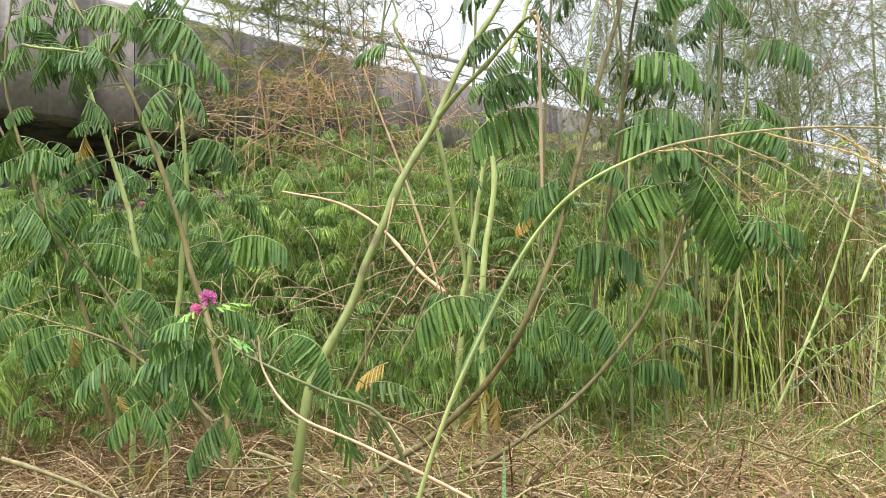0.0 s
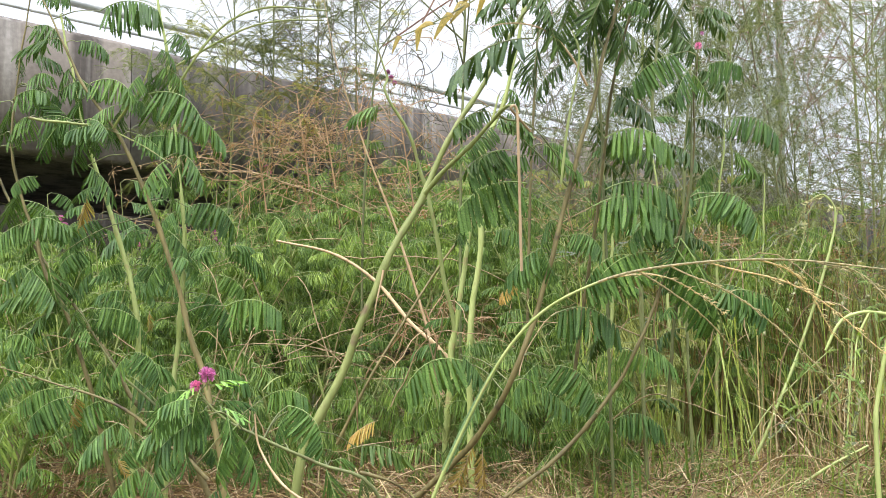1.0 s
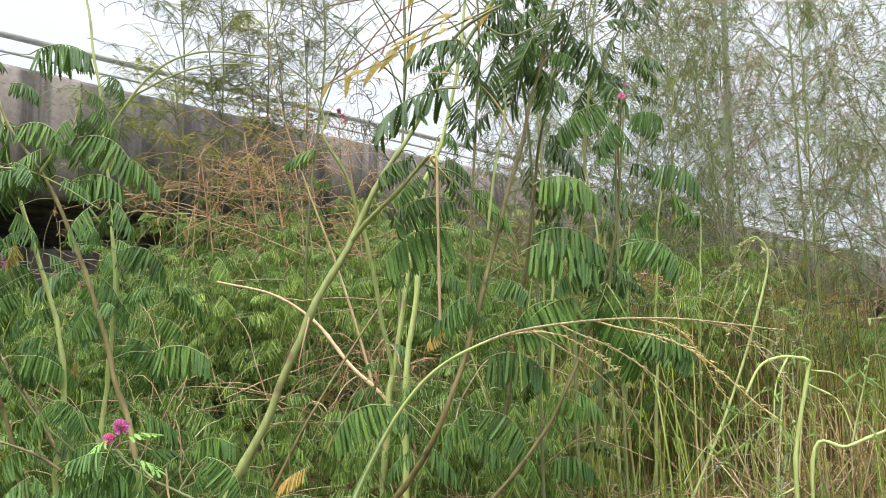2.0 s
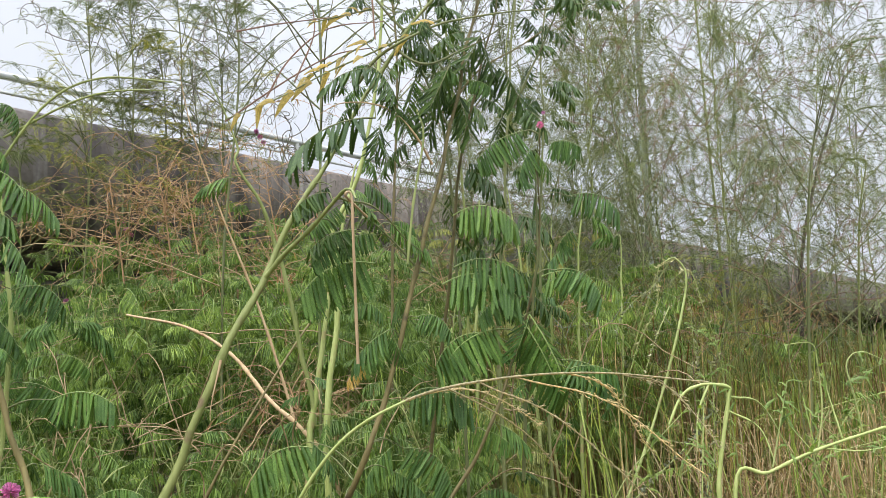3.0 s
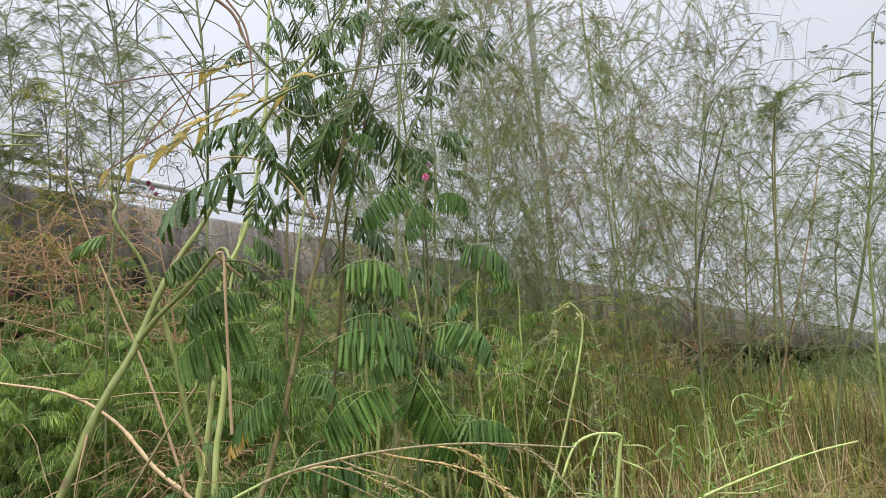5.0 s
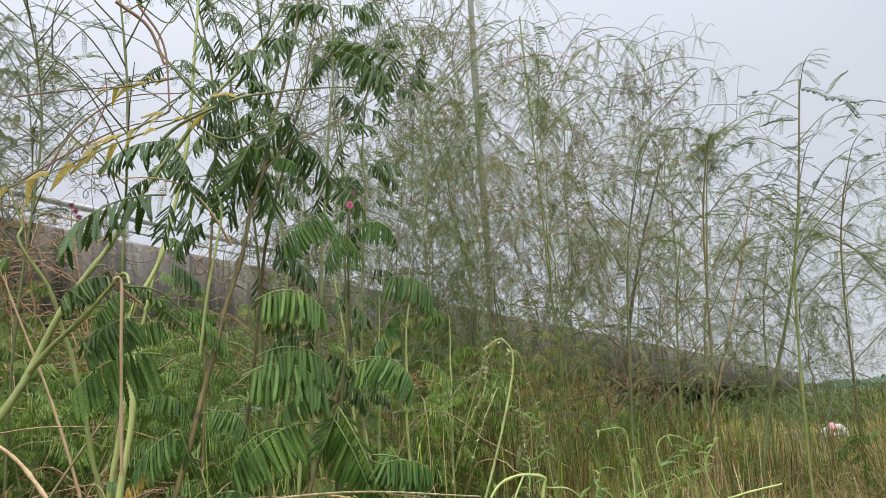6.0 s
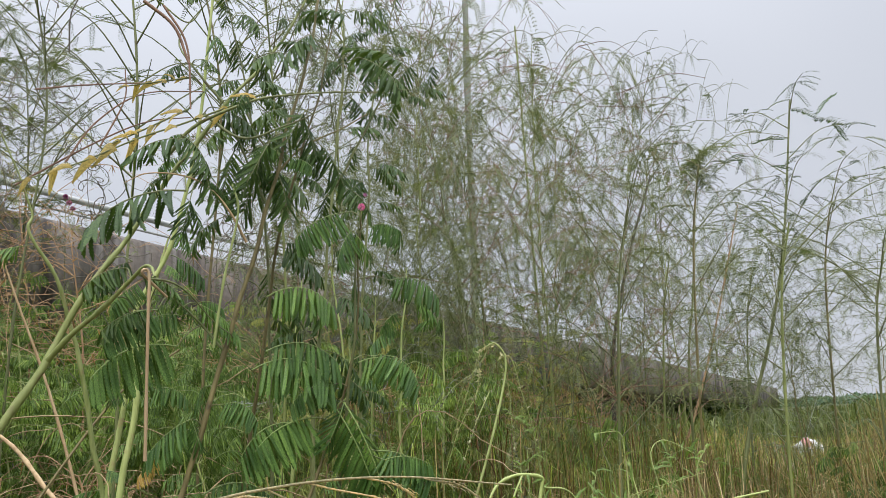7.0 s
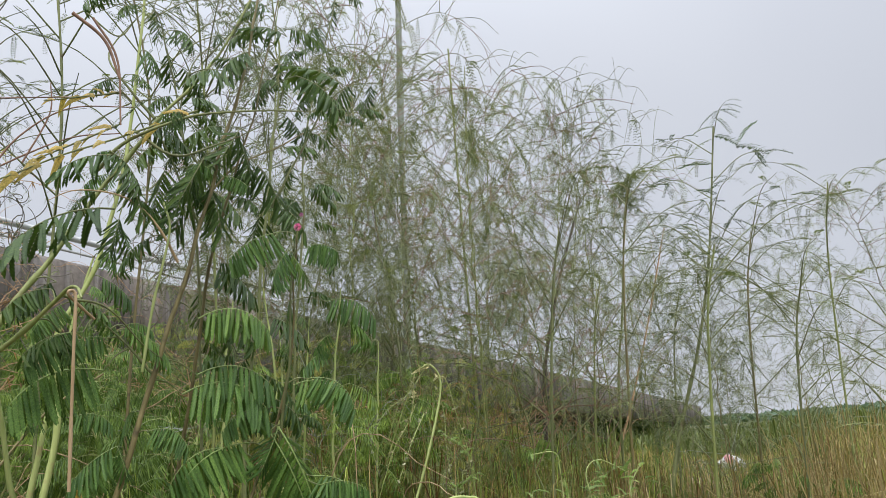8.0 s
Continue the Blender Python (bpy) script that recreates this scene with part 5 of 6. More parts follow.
for k in range(4):
    h = (1.3, 1.6, 1.9, 1.5)[k]
    stem, wood, green = tall_stalk(h, (15, 18, 20, 16)[k], (7, 7, 6, 5)[k], 240 + k, 0.25)
    root = thing("feathery_stalk", (0, 0, 0), ("short pale stalk with light feathery leaves", "short tan stalk with sparse fine leaves")[k % 2], "stalk", "feathery stalks")
    part("stem", stem.mesh("stem", (STEM_PALE, STEM_TAN)[k % 2], smooth=True), root)
    part("twig_spray", wood.mesh("twig_spray", (STEM_GREEN, STEM_RUST)[k % 2]), root)
    part("foliage", green.mesh("foliage", LEAF_SOFT, STEM_GREEN), root)
    low_stalks.append((h, root))
used = set()
for n, (x, y) in enumerate(spots):
    want = stalk_top(x, y) * r.uniform(0.58, 1.0)
    k = n % 6
    h, root = stalks[k]
    s = min(1.6, max(0.5, want / h))
    m = Matrix.Translation((x, y, ground_height(x, y))) @ pose(0, 0, 0, r.normal(0, 3.5), r.normal(0, 3.5), r.uniform(0, 360)) @ Matrix.Diagonal((min(s, 1.15), min(s, 1.15), s, 1))
    if k in used:
        copy_thing(root, m)
    else:
        used.add(k)
        root.matrix_basis = m


for n, (x, y) in enumerate(low_spots):
    az, d = math.degrees(math.atan2(x, y)), math.hypot(x, y)
    want = (0.7 + d * math.tan(math.radians(np.interp(az, [3, 10, 20, 30, 37, 44, 58], [7, 8, 6, 3.5, 1, 3, 6])))) * r.uniform(0.6, 1.0)
    h, root = low_stalks[n % 4]
    s = want / h
    m = Matrix.Translation((x, y, ground_height(x, y))) @ pose(0, 0, 0, r.normal(0, 5), r.normal(0, 5), r.uniform(0, 360)) @ Matrix.Diagonal((0.9, 0.9, s, 1))
    if n < 4:
        root.matrix_basis = m
    else:
        copy_thing(root, m)


def single_stalk(name, label, category, pts, r0, r1, mat, twig_mat, branches, per, seed, bare=0.4, leaf=LEAF_FINE, span=(0.07, 0.15), reach=(0.2, 0.6)):
    """A stalk that stands out, along a bowed line."""
    rr = np.random.default_rng(seed)
    at = np.array(pts[0], float)
    at[2] = ground_height(at[0], at[1])
    root = thing(name, at, label, category)
    line = spline([at - [0, 0, 0.05]] + list(pts[1:]), 9)
    b = Buffer()
    b.add(*tube(shift(line, at), r0, r1, 8, 0.1, 0.2))
    part("stem", b.mesh("stem", mat, smooth=True), root)
    wood, green = Buffer(), Buffer()
    for k in range(branches):
        foot = line[int((bare + (1 - bare) * (k + rr.random()) / branches) * (len(line) - 1))]
        a = rr.uniform(0, 2 * math.pi)
        l3 = rr.uniform(*reach)
        out = np.array([math.cos(a), math.sin(a), 0])
        tw = spline([foot, foot + out * l3 * 0.5 + [0, 0, l3 * 0.4], foot + out * l3 + [0, 0, l3 * 0.45]], 5)
        wood.add(*tube(shift(tw, at), 0.003, 0.001, 4))
        for _ in range(per):
            base = tw[int(len(tw) * rr.uniform(0.3, 0.999))]
            b2 = rr.uniform(0, 2 * math.pi)
            tip = base + np.array([math.cos(b2), math.sin(b2), rr.uniform(-0.6, 0.4)]) * rr.uniform(*span)
            s = FINE_SHAPES[int(rr.integers(3))]
            m3, b0 = leaf_frame(base, tip)
            green.add(shift(placed((m3, b0), s[0]), at), s[1], 0)
            green.slots[-1] = s[2]
    if wood.verts:
        part("twig_spray", wood.mesh("twig_spray", twig_mat), root)
    if green.verts:
        part("foliage", green.mesh("foliage", leaf, STEM_OLIVE), root)
    return root


single_stalk("dark_sapling", "thin dark leaning sapling trunk with bare twigs", "sapling", [(3.00, 4.6, 0.0), (3.04, 4.6, 0.62), (3.09, 4.6, 1.13), (3.29, 4.6, 1.76), (3.54, 4.6, 2.35)], 0.018, 0.006, STEM_DARK, STEM_DARK, 16, 4, 301)
single_stalk("grey_pole", "slim grey upright pole rising among the stalks", "pole", [(3.62, 8.4, 0), (3.69, 8.4, 1.27), (3.75, 8.4, 2.6), (3.80, 8.4, 4.4), (3.86, 8.4, 5.9), (3.88, 8.4, 6.4)], 0.042, 0.034, STEM_GREY, STEM_GREY, 0, 0, 302)
feather_top = single_stalk("feathery_stalk", "tall green stem topped by dark feather leaves", "stalk", [(2.56, 3.0, 0), (2.72, 3.0, 0.53), (2.96, 3.0, 1.07), (3.115, 3.0, 1.53), (3.283, 3.0, 2.24)], 0.010, 0.004, STEM_OLIVE, STEM_OLIVE, 18, 8, 303, 0.42, LEAF_DARK)
for base, tip in (((3.28, 3.0, 2.24), (3.13, 3.0, 2.21)), ((3.27, 3.0, 2.19), (3.47, 3.0, 2.19)), ((3.41, 3.0, 2.14), (3.66, 3.0, 2.18)), ((3.44, 3.0, 2.16), (3.56, 3.0, 2.32)), ((3.27, 3.0, 2.17), (3.08, 3.0, 2.10)), ((3.24, 3.0, 2.02), (3.02, 3.0, 2.03)), ((3.54, 3.0, 2.14), (3.64, 3.0, 2.07))):
    add_leaf(feather_top, feather_top.matrix_basis.translation, base, tip, "p")
single_stalk("feathery_stalk", "olive stalk with a dense leafy tuft near its top", "stalk", [(3.0, 3.8, 0), (3.06, 3.8, 0.89), (3.15, 3.8, 1.34), (3.25, 3.8, 1.90), (3.33, 3.8, 2.24)], 0.008, 0.003, STEM_OLIVE, STEM_OLIVE, 16, 26, 306, 0.80, LEAF_FINE, (0.05, 0.09), (0.06, 0.20))
single_stalk("feathery_stalk", "pale green straight stalk with fine leaves", "stalk", [(3.28, 6.0, 0), (3.29, 6.0, 0.69), (3.28, 6.0, 2.2), (3.28, 6.0, 4.2)], 0.016, 0.007, STEM_PALE, STEM_OLIVE, 26, 6, 304, 0.3)
single_stalk("dry_stalk", "leaning orange brown dry stalk", "stalk", [(3.28, 4.5, 0), (3.33, 4.5, 0.17), (3.62, 4.5, 0.71), (3.90, 4.5, 1.36), (4.19, 4.5, 2.13)], 0.011, 0.004, STEM_RUST, STEM_RUST, 8, 2, 305)

for k, (x, y, top) in enumerate(((0.13, 2.6, 2.35), (0.36, 2.8, 2.5), (0.62, 2.9, 2.5), (-0.25, 3.2, 2.6))):
    single_stalk("feathery_stalk", "thin grey green stem with sparse twigs high up", "stalk", [(x - 0.05, y, 0), (x + 0.03 * (k % 3 - 1), y, top * 0.4), (x + 0.05 * (k % 2), y, top * 0.75), (x - 0.04, y, top)], 0.0055, 0.003, (STEM_OLIVE, STEM_BROWN, STEM_GREEN)[k % 3], STEM_OLIVE, 20, 3, 320 + k, 0.52, (LEAF_FINE, LEAF_DARK)[k % 2], (0.05, 0.10))
for k in range(9):
    az, d = math.radians(34 + 2.6 * k), (3.3, 4.2, 3.7, 4.8)[k % 4]
    x, y, top = d * math.sin(az), d * math.cos(az), 0.75 + d * math.tan(math.radians((13, 10, 16, 9, 12)[k % 5] - 0.3 * k))
    single_stalk("feathery_stalk", "slender stalk with long arching leafy branches", "stalk", [(x, y, 0), (x + 0.05, y, top * 0.4), (x + 0.12, y, top * 0.8), (x + 0.16, y - 0.05, top)], 0.0065, 0.003, (STEM_OLIVE, STEM_GREEN, STEM_BROWN)[k % 3], STEM_OLIVE, 15, 7, 420 + k, 0.32, LEAF_FINE, (0.07, 0.14))

# leafy sapling, vines and rusty twigs before the bridge
for x, y, h, seed in ((-1.05, 4.7, 2.55, 311), (-0.85, 4.9, 2.75, 312), (-1.3, 4.9, 2.35, 313), (-0.6, 4.6, 2.3, 314), (-1.6, 4.7, 2.1, 315), (-0.95, 4.5, 3.0, 316), (-0.72, 4.7, 3.15, 317), (-1.2, 4.6, 2.9, 318), (-0.5, 4.8, 2.9, 319)):
    single_stalk("feathery_shrub", "tall thin shrub with fine green leaves before the bridge", "shrub", [(x - 0.1, y, 0), (x, y, h * 0.4), (x + 0.04, y, h * 0.75), (x, y, h)], 0.006, 0.003, STEM_OLIVE, STEM_OLIVE, 22, 24, seed, 0.50, LEAF_SOFT if seed < 315 else LEAF_FINE, (0.05, 0.11))


def vine(x0, y0, top, seed):
    """A climbing vine: wandering stems that curl, with small leaves."""
    rr = np.random.default_rng(seed)
    root = thing("vine", (x0, y0, ground_height(x0, y0)), "thin climbing vine with curling tendrils and small leaves", "vine", "vines")
    at = np.array(root.matrix_basis.translation)
    wood, green = Buffer(), Buffer()
    p = np.array([x0, y0, at[2] - 0.02])
    pts, z = [p], 0.0
    lean = rr.uniform(-0.12, 0.12)
    while pts[-1][2] < top:
        pts.append(pts[-1] + [rr.normal(lean, 0.05), rr.normal(0, 0.04), rr.uniform(0.14, 0.26)])
    line = spline(pts, 4)
    for _ in range(int(top * 9)):
        foot = line[int(rr.integers(len(line) // 2, len(line)))]
        turns, rad = rr.uniform(0.6, 1.8), rr.uniform(0.015, 0.045)
        a0, run = rr.uniform(0, 6), rr.uniform(0.06, 0.3)
        u = np.linspace(0, 1, 16)
        d = unit(rr.normal(0, 1, 3) * [1, 0.6, 0.8])
        curl = foot + np.outer(u * run, d) + np.stack([rad * (np.cos(a0 + u * turns * 6.28) - math.cos(a0)), 0.3 * rad * np.sin(u * 5), rad * (np.sin(a0 + u * turns * 6.28) - math.sin(a0)) - 0.05 * u**2], 1)
        wood.add(*tube(shift(curl, at), 0.0028, 0.0015, 4))
        for _ in range(3):
            base = curl[int(rr.integers(4, 16))]
            tip = base + unit(rr.normal(0, 1, 3)) * rr.uniform(0.04, 0.09)
            s = FINE_SHAPES[int(rr.integers(6))]
            m3, b0 = leaf_frame(base, tip)
            green.add(shift(placed((m3, b0), s[0]), at), s[1], 0)
            green.slots[-1] = s[2]
    b = Buffer()
    b.add(*tube(shift(line, at), 0.0030, 0.0014, 5))
    part("stem", b.mesh("stem", STEM_VINE), root)
    part("tendril_tangle", wood.mesh("tendril_tangle", STEM_VINE), root)
    part("foliage", green.mesh("foliage", LEAF_FINE, STEM_VINE), root)


for k, (x, y, top) in enumerate(((-0.45, 4.4, 2.9), (-0.25, 4.5, 3.1), (-0.05, 4.4, 2.7), (-0.7, 4.3, 3.0), (-0.15, 4.2, 2.4), (0.35, 4.6, 2.7), (-0.35, 4.6, 3.3), (0.5, 4.5, 3.2), (-0.9, 4.2, 3.3), (0.6, 4.2, 2.6), (-0.02, 4.5, 3.4))):
    vine(x, y, top, 330 + k)


def rusty_shrub(x, y, h, seed):
    rr = np.random.default_rng(seed)
    root = thing("dry_shrub", (x, y, ground_height(x, y)), "dried shrub of fine rusty orange twigs", "shrub", "dry shrubs")
    at = np.array(root.matrix_basis.translation)
    main, fine, seeds = Buffer(), Buffer(), Buffer()
    line = spline([at - [0, 0, 0.03], at + [0.03, 0, h * 0.6], at + [-0.05, 0, h]], 8)
    main.add(*tube(shift(line, at), 0.007, 0.003, 6))
    for _ in range(24):
        foot = line[int(len(line) * rr.uniform(0.55, 0.99))]
        a = rr.uniform(0, 6.28)
        l3 = rr.uniform(0.35, 0.95) * min(1.0, h / 1.5)
        out = np.array([math.cos(a), 0.6 * math.sin(a), 0])
        tw = wobble(spline([foot, foot + out * l3 * 0.5 + [0, 0, l3 * rr.uniform(-0.1, 0.35)], foot + out * l3 + [0, 0, -l3 * rr.uniform(-0.25, 0.50)]], 6), 0.022, a)
        fine.add(*tube(shift(tw, at), 0.0021, 0.0010, 4))
        for _ in range(4):
            q = tw[int(rr.integers(3, len(tw)))]
            d = unit(out + rr.normal(0, 0.9, 3)) * rr.uniform(0.06, 0.22)
            fine.add(*tube(shift(wobble(spline([q, q + d * 0.5 + [0, 0, 0.02], q + d + [0, 0, -rr.uniform(0.0, 0.06)]], 4), 0.010, a), at), 0.0013, 0.0007, 3))
        for _ in range(6):
            q = tw[int(rr.integers(4, len(tw)))]
            e = np.array([rr.normal(0, 0.015), rr.normal(0, 0.015), -rr.uniform(0.01, 0.05)])
            seeds.add(*blade(shift([q, q + e * 0.5, q + e], at), 0.006, rr.normal(0, 1, 3)))
    part("stem", main.mesh("stem", STEM_RUST, smooth=True), root)
    part("twig_spray", fine.mesh("twig_spray", STEM_RUST), root)
    part("twig_spray", seeds.mesh("twig_spray", LEAF_RUSSET), root)


for k, (x, y, h) in enumerate(((-0.66, 4.1, 1.85), (-0.36, 4.2, 1.95), (-0.9, 4.15, 1.75), (-0.5, 4.0, 1.7), (-0.12, 4.15, 1.75), (1.2, 3.6, 1.0), (2.0, 4.2, 1.1), (0.8, 4.4, 1.3), (2.9, 4.6, 1.0), (0.02, 3.05, 0.7))):
    rusty_shrub(x, y, h, 350 + k)

# far pink flowers over the undergrowth
for k, p in enumerate(((-1.07, 4.95, 1.53), (-1.23, 4.40, 1.03), (-2.03, 4.20, 1.05), (-1.99, 4.20, 1.10), (-1.69, 4.40, 1.04), (-0.27, 4.90, 2.08), (-1.88, 4.00, 0.98))):
    base = np.array([p[0], p[1], ground_height(p[0], p[1])])
    root = thing("mimosa_shrub", base, "thin mimosa stem with small pink flowers", "shrub", "mimosa shrubs")
    b = Buffer()
    b.add(*tube(shift(spline([base, base + [0.03, 0, p[2] * 0.5], np.array(p) - [0, 0, 0.02]], 6), base), 0.005, 0.002, 5))
    part("stem", b.mesh("stem", STEM_OLIVE, smooth=True), root)
    for j in range(3):
        flower_head(root, base, np.array(p) + [0.02 * j, 0, -0.035 * j + 0.02], 0.017, 360 + k * 5 + j)

# ---- grass, litter ----


def grass_stuff(name, label, mat, count, region, lengths, width, lean, seed, lift=0.0):
    rr = np.random.default_rng(seed)
    b = Buffer()
    made = 0
    while made < count:
        x, y = rr.uniform(region[0], region[1]), rr.uniform(region[2], region[3])
        if abs(x - 0.4 * y) > 1.0 * y + 0.2 or ("tussock" in name and x < (1.12 if "dry" in name else 0.72) * y) or BRIDGE_BACK[:2] @ (x, y) > 5.6 or noise.noise(Vector((x * 1.1, y * 1.1, seed))) < rr.uniform(-0.55, 0.35):
            continue
        if 5.2 < x < 8.6 and abs(y - 5.0 - (x - 5.3) * 1.125) < 0.9 and rr.random() < 0.6:
            continue
        if name == "straw" and x < 0.05 * y and rr.random() < 0.72:
            continue
        if name in ("tall_straw", "leaning_straw", "pale_stems") and y < 3.7 and x < 0.5 * y and rr.random() < 0.8:
            made += 1
            continue
        if name == "tall_straw" and x > 0.65 * y and rr.random() < 0.6:
            made += 1
            continue
        made += 1
        l3 = rr.uniform(*lengths)
        a, k = rr.uniform(0, 6.28), abs(rr.normal(lean, lean * 0.5)) if lean < 0.6 else rr.uniform(0.45, 1.05)
        if lengths[1] > 0.9 and x > 0.55 * y:
            l3 *= np.interp(math.degrees(math.atan2(x, y)), [29, 36, 44, 50, 60], [0.95, 0.8, 0.6, 0.75, 0.85])
        if "tussock" in name and x < 1.2 * y:
            l3 *= 0.65 if x < 1.0 * y else 1.2
        if name == "dry_tussock" and x >= 1.2 * y:
            l3 *= 1.3
        if "field" in name and math.hypot(x, y) > 6:
            l3 *= 0.4 if 0.87 < x / y < 1.12 else 1.3
        out = np.array([math.cos(a), math.sin(a), 0])
        p = np.array([x, y, ground_height(x, y) - 0.01 + lift * rr.random()])
        up = max(0.02, 1 - k)
        line = [p, p + out * l3 * k * 0.3 + [0, 0, l3 * up * 0.5], p + out * l3 * k * 0.7 + [0, 0, l3 * up * 0.85], p + out * l3 * k * 1.15 + [0, 0, l3 * up * rr.uniform(0.75, 1.0)]]
        b.add(*blade(line, width * rr.uniform(0.6, 1.3), (rr.normal(0, 1), rr.normal(0, 1), 0.4)))
    tagged(new(name, b.mesh(name, mat)), label, "grass", kind="stuff")


grass_stuff("dry_litter", "tangled brown dead stalks on the soil", LITTER, 17000, (-2.2, 2.4, 1.3, 4.0), (0.08, 0.34), 0.0036, 0.85, 401, 0.17)
grass_stuff("straw", "pale broken straw over the ground", STRAW, 15000, (-2.0, 3.6, 1.3, 4.2), (0.08, 0.36), 0.0032, 0.75, 402, 0.16)


def blade_leaf(base, tip, width):
    """A broad upright grass leaf, folded along its middle."""
    base, tip = np.array(base), np.array(tip)
    base[2] = ground_height(base[0], base[1])
    root = thing("sedge", base, "broad bluish green upright sedge blade", "grass", "sedges")
    b = Buffer()
    b.add(*blade(shift([base, base * 0.6 + tip * 0.4 + [0.006, 0, 0.01], base * 0.2 + tip * 0.8, tip], base), width, (0.3, -1, 0.1)))
    part("blade", b.mesh("blade", SEDGE), root)


blade_leaf((0.075, 1.17, 0), (0.082, 1.15, 0.27), 0.013)
blade_leaf((-0.27, 1.20, 0), (-0.16, 1.12, 0.215), 0.014)
blade_leaf((-0.06, 1.30, 0), (-0.10, 1.28, 0.20), 0.010)
grass_stuff("short_grass", "short green grass between the stems", GRASS, 5000, (-0.4, 5.5, 1.6, 6.0), (0.12, 0.40), 0.005, 0.35, 403)
grass_stuff("tall_grass", "tall thin green grass stems", GRASS, 2900, (0.3, 8.0, 2.4, 8.0), (0.45, 1.05), 0.006, 0.16, 404)
grass_stuff("tall_straw", "tall thin brown grass stems", DRY_OLIVE, 6500, (0.6, 8.5, 2.6, 8.0), (0.45, 1.05), 0.005, 0.16, 405)
grass_stuff("fine_weeds", "small green sprouts over the litter", LEAF_WEED, 3000, (-2.6, 2.0, 1.6, 4.5), (0.08, 0.25), 0.006, 0.5, 406, 0.05)
grass_stuff("dark_stems", "thin dark olive upright stems", FIELD_GRASS, 2600, (0.8, 4.8, 2.9, 5.2), (0.6, 1.25), 0.006, 0.16, 417)
grass_stuff("russet_stems", "thin russet dry stems standing in the grass", LEAF_RUSSET, 1300, (0.9, 4.8, 2.9, 5.2), (0.6, 1.3), 0.0065, 0.14, 418)
grass_stuff("green_sprouts", "low green weeds between the pale stems", LEAF_WEED, 5200, (0.35, 2.5, 1.9, 3.8), (0.10, 0.42), 0.008, 0.45, 416)
grass_stuff("dry_tussock", "waist-high tussocks of tan dry grass", DRY_OLIVE, 5200, (2.4, 6.6, 1.4, 4.4), (0.35, 0.80), 0.006, 0.5, 407)
grass_stuff("green_tussock", "tufts of green grass in the dry grass", FIELD_GRASS, 3600, (2.2, 6.6, 1.8, 4.6), (0.3, 0.7), 0.006, 0.5, 408)
grass_stuff("low_grass", "short light green grass over the litter", GRASS, 3200, (0.15, 2.8, 1.45, 3.0), (0.08, 0.36), 0.0045, 0.4, 414)
grass_stuff("leaning_straw", "leaning tan straw among the weeds", STRAW, 3400, (1.1, 3.6, 2.2, 4.4), (0.3, 0.7), 0.005, 0.35, 415)
grass_stuff("pale_stems", "thin pale leaning grass stems", STRAW, 2600, (1.0, 4.0, 2.5, 4.6), (0.35, 0.85), 0.0045, 0.3, 411)
grass_stuff("bright_stems", "thin bright green upright stems", GRASS, 380, (0.5, 3.6, 2.9, 4.4), (0.5, 0.9), 0.006, 0.12, 412)


def litter_bag():
    """A crumpled white bag with a pink patch."""
    root = thing("plastic_bag", (9.85, 10.05, GROUND), "crumpled white plastic bag with a pink patch", "bag")
    for name, mat, c, rad, seed in (("bag", PLASTIC_WHITE, (0, 0, 0.11), 0.19, 1), ("pink_patch", PLASTIC_PINK, (-0.12, -0.08, 0.20), 0.07, 2)):
        bm = bmesh.new()
        bmesh.ops.create_icosphere(bm, subdivisions=3, radius=rad)
        for v in bm.verts:
            v.co *= 1 + 0.45 * noise.noise(v.co * 9 + Vector((seed, 0, 0)))
            v.co.z = max(v.co.z * 0.75, -0.13) if name == "bag" else v.co.z
            v.co += Vector(c)
        me = bpy.data.meshes.new(name)
        bm.to_mesh(me)
        bm.free()
        me.materials.append(mat)
        part(name, me, root)


litter_bag()


def dirt_strip():
    """A strip of pale packed dirt beyond the grass."""
    b = Buffer()
    n = 28
    u = np.linspace(0, 1, n)
    mid = np.stack([5.3 + 3.2 * u, 5.0 + 3.6 * u, 0 * u], 1)
    wid = np.array([0.75 + 0.35 * noise.noise(Vector((t * 6, 0, 2))) for t in u])
    v = np.concatenate([mid + np.outer(wid, (0, -1, 0)), mid + np.outer(wid * 1.2, (0, 1, 0))])
    v[:, 2] = [ground_height(x, y) + 0.02 for x, y, _ in v]
    i = np.arange(n - 1)
    b.add(v, np.stack([i, i + 1, i + n + 1, i + n], -1))
    tagged(new("path", b.mesh("path", PALE_DIRT, smooth=True)), "strip of pale packed dirt", "path", kind="structure")


dirt_strip()
grass_stuff("field_grass", "rough green and tan grass of the field", FIELD_GRASS, 9000, (4.0, 20.0, 3.0, 16.0), (0.15, 0.55), 0.016, 0.35, 409)
grass_stuff("far_scrub", "olive scrub at the far side of the field", FIELD_GRASS, 9000, (9.0, 36.0, 13.0, 32.0), (0.3, 1.5), 0.05, 0.3, 413)


def bank_scrub():
    """Dark scrub that closes the view under the bridge and beyond it."""
    rr = np.random.default_rng(91)
    b = Buffer()
    for _ in range(15000):
        s, back = rr.uniform(14, 48), rr.uniform(1.0, 14.0)
        p = BRIDGE_DIR * s + BRIDGE_BACK * (6.0 + back)
        top = 1.0 + 0.4 * noise.noise(Vector((s * 0.4, back * 0.3, 1)))
        p = p + [0, 0, GROUND + rr.uniform(0.0, top)]
        d = rr.normal(0, 0.16, 3)
        b.add(*blade([p, p + d * 0.5 + [0, 0, 0.05], p + d], 0.12, rr.normal(0, 1, 3)))
    tagged(new("bank_scrub", b.mesh("bank_scrub", LEAF_DARK)), "dark green scrub on the bank behind the bridge", "scrub", kind="stuff")


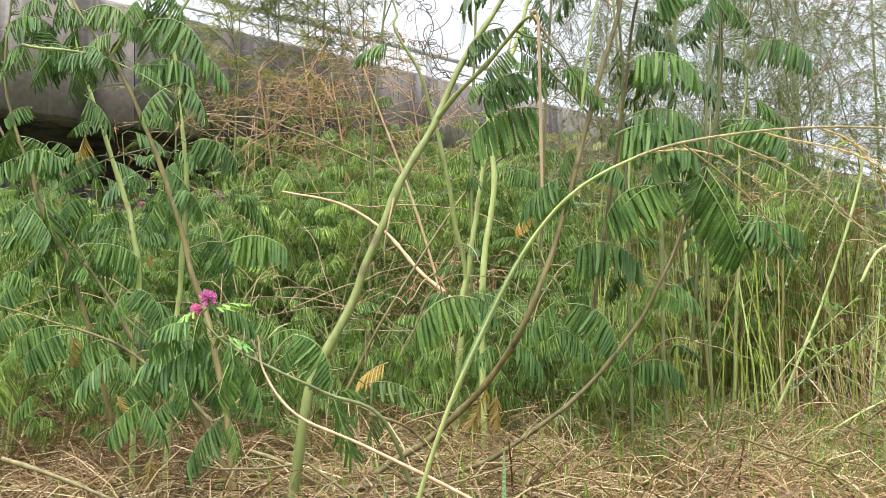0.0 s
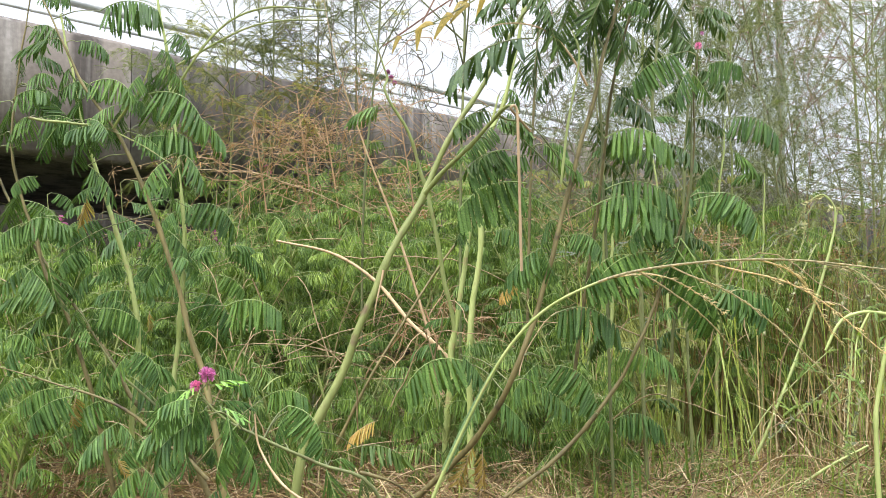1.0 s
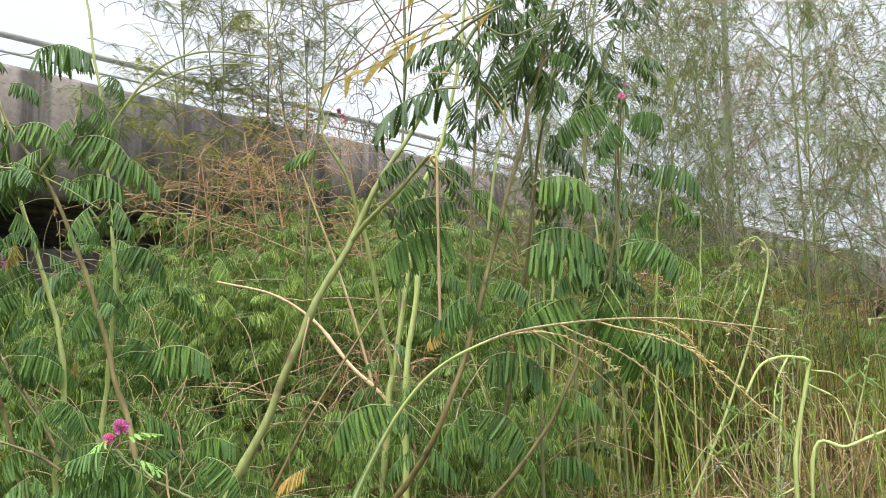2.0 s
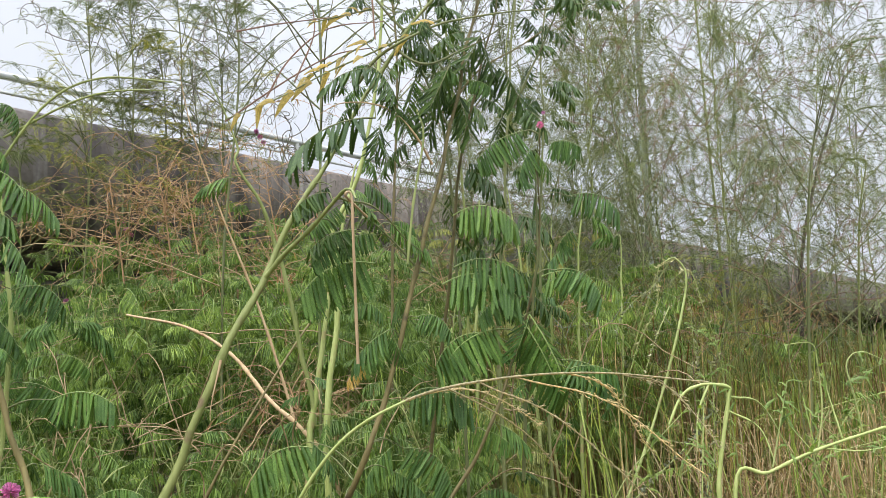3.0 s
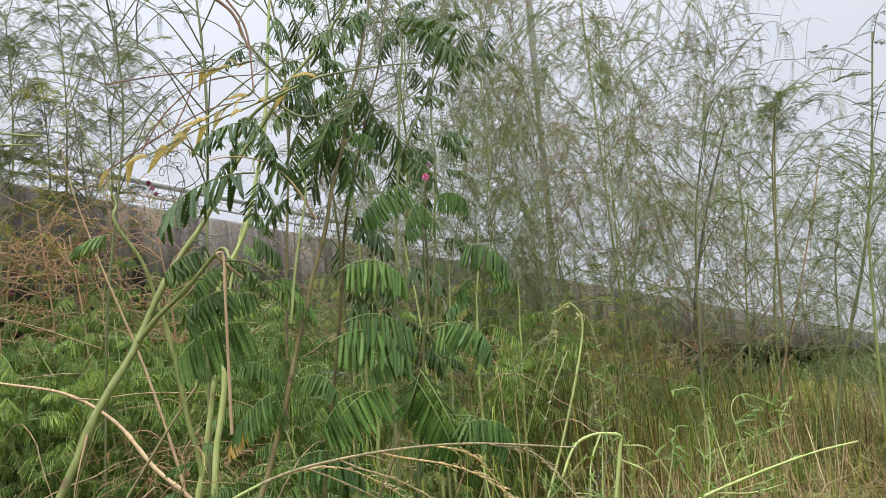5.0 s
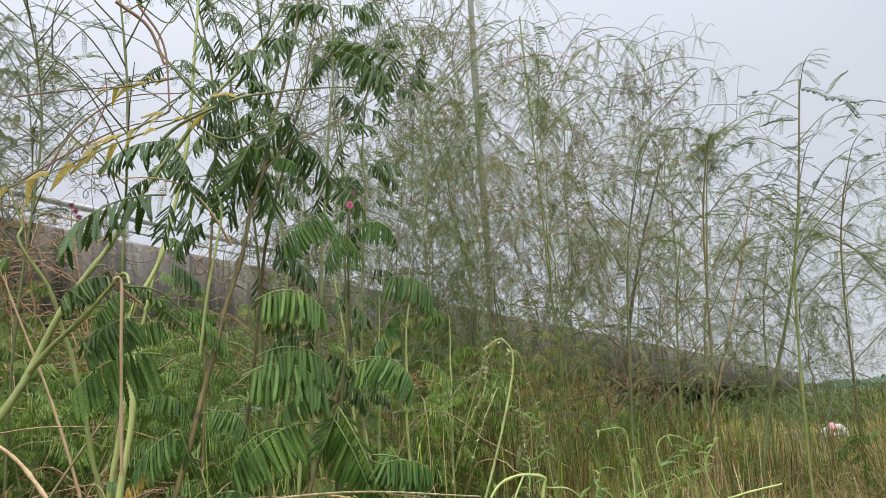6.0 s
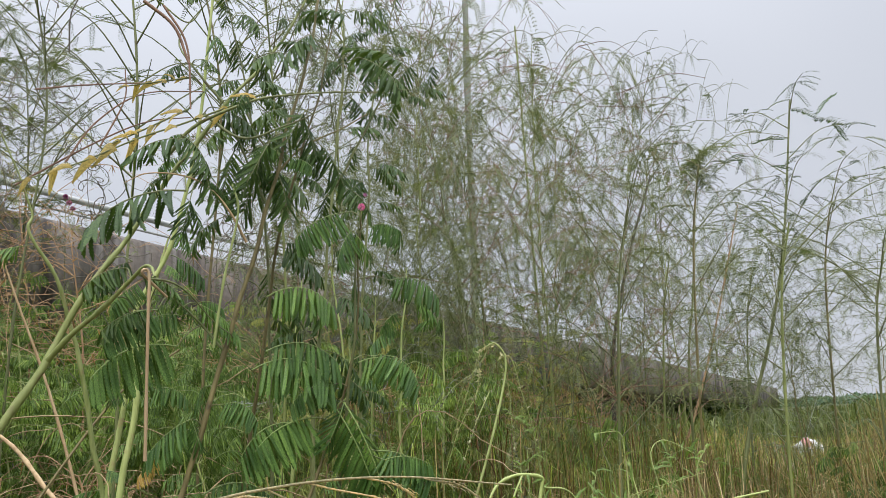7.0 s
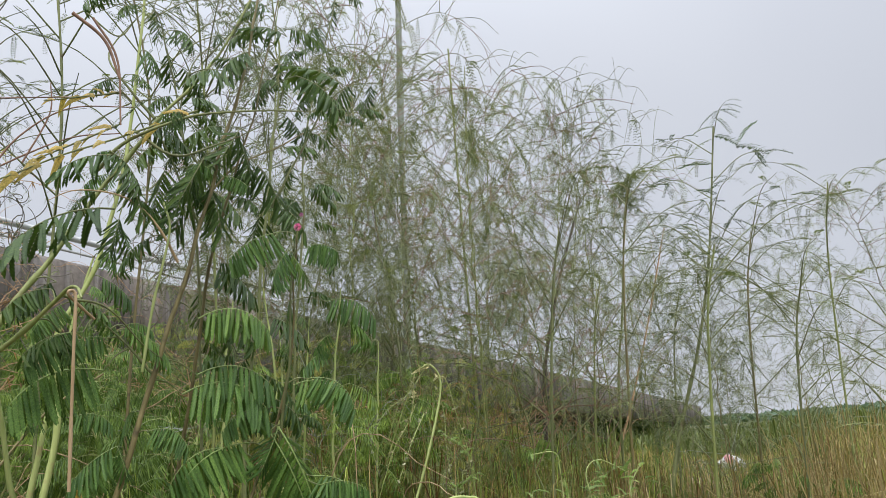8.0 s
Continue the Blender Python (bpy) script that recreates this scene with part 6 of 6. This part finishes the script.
bank_scrub()
grass_stuff("field_straw", "dry grass patches in the field", DRY_OLIVE, 3000, (4.0, 18.0, 3.0, 14.0), (0.15, 0.55), 0.012, 0.4, 410)


def dry_arcs():
    """Thin dead twigs that arch through the undergrowth."""
    rr = np.random.default_rng(77)
    b = Buffer()
    for _ in range(170):
        y = rr.uniform(2.1, 4.6)
        x = rr.uniform(-0.62, 0.45) * y
        z = GROUND + rr.uniform(0.0, 0.5) + 0.05 * y
        a, l3 = rr.uniform(0, 6.28), rr.uniform(0.2, 0.6)
        out = np.array([math.cos(a), 0.6 * math.sin(a), 0.0])
        h = l3 * rr.uniform(0.1, 0.9)
        p = np.array([x, y, z])
        line = wobble(spline([p, p + out * l3 * 0.4 + [0, 0, h * 0.8], p + out * l3 + [0, 0, h * rr.uniform(0.3, 1.1)]], 6), 0.02, a)
        b.add(*tube(line, 0.0022, 0.0012, 4))
    for _ in range(45):
        y = rr.uniform(2.7, 4.4)
        x, z = rr.uniform(-0.55, 0.25) * y, 0.62 + rr.uniform(-0.25, 0.12) * y
        l3, sag = rr.uniform(0.5, 1.1), rr.uniform(0.0, 0.12)
        p, d = np.array([x, y, z]), unit((rr.choice([-1, 1]), rr.normal(0, 0.3), rr.normal(0, 0.28)))
        line = wobble(spline([p, p + d * l3 * 0.5 + [0, 0, sag], p + d * l3], 7), 0.015, x)
        b.add(*tube(line, 0.0024, 0.0011, 4))
    tagged(new("dead_twigs", b.mesh("dead_twigs", STEM_DEAD)), "thin dead twigs arching through the undergrowth", "twigs", kind="stuff")


dry_arcs()


def dead_stalks(name, label, mat, count, seed):
    """Broken stalks and bent twigs lying over each other on the litter."""
    rr = np.random.default_rng(seed)
    b = Buffer()
    for _ in range(count):
        y = rr.uniform(1.25, 2.9)
        x = rr.uniform(-0.62, 0.75) * y
        p = np.array([x, y, ground_height(x, y) + rr.uniform(0.01, 0.15)])
        a, l3 = rr.uniform(0, 6.28), rr.uniform(0.08, 0.38)
        d = np.array([math.cos(a), math.sin(a), rr.normal(0, 0.22)]) * l3
        bend = rr.normal(0, 0.10, 3) * l3
        line = [p, p + d * 0.35 + bend, p + d * 0.7 + bend * 0.4, p + d]
        r0 = rr.uniform(0.0012, 0.0036)
        b.add(*tube(line, r0, r0 * 0.7, 5))
    tagged(new(name, b.mesh(name, mat)), label, "stalks", kind="stuff")


dead_stalks("broken_stalks", "broken tan stalks strewn over the litter", STEM_DEAD, 460, 501)
dead_stalks("rotten_stalks", "dull brown rotten twigs lying in the litter", STEM_BROWN, 300, 502)
dead_stalks("brown_stalks", "brown dead stems lying across the ground", STEM_BROWN, 420, 503)
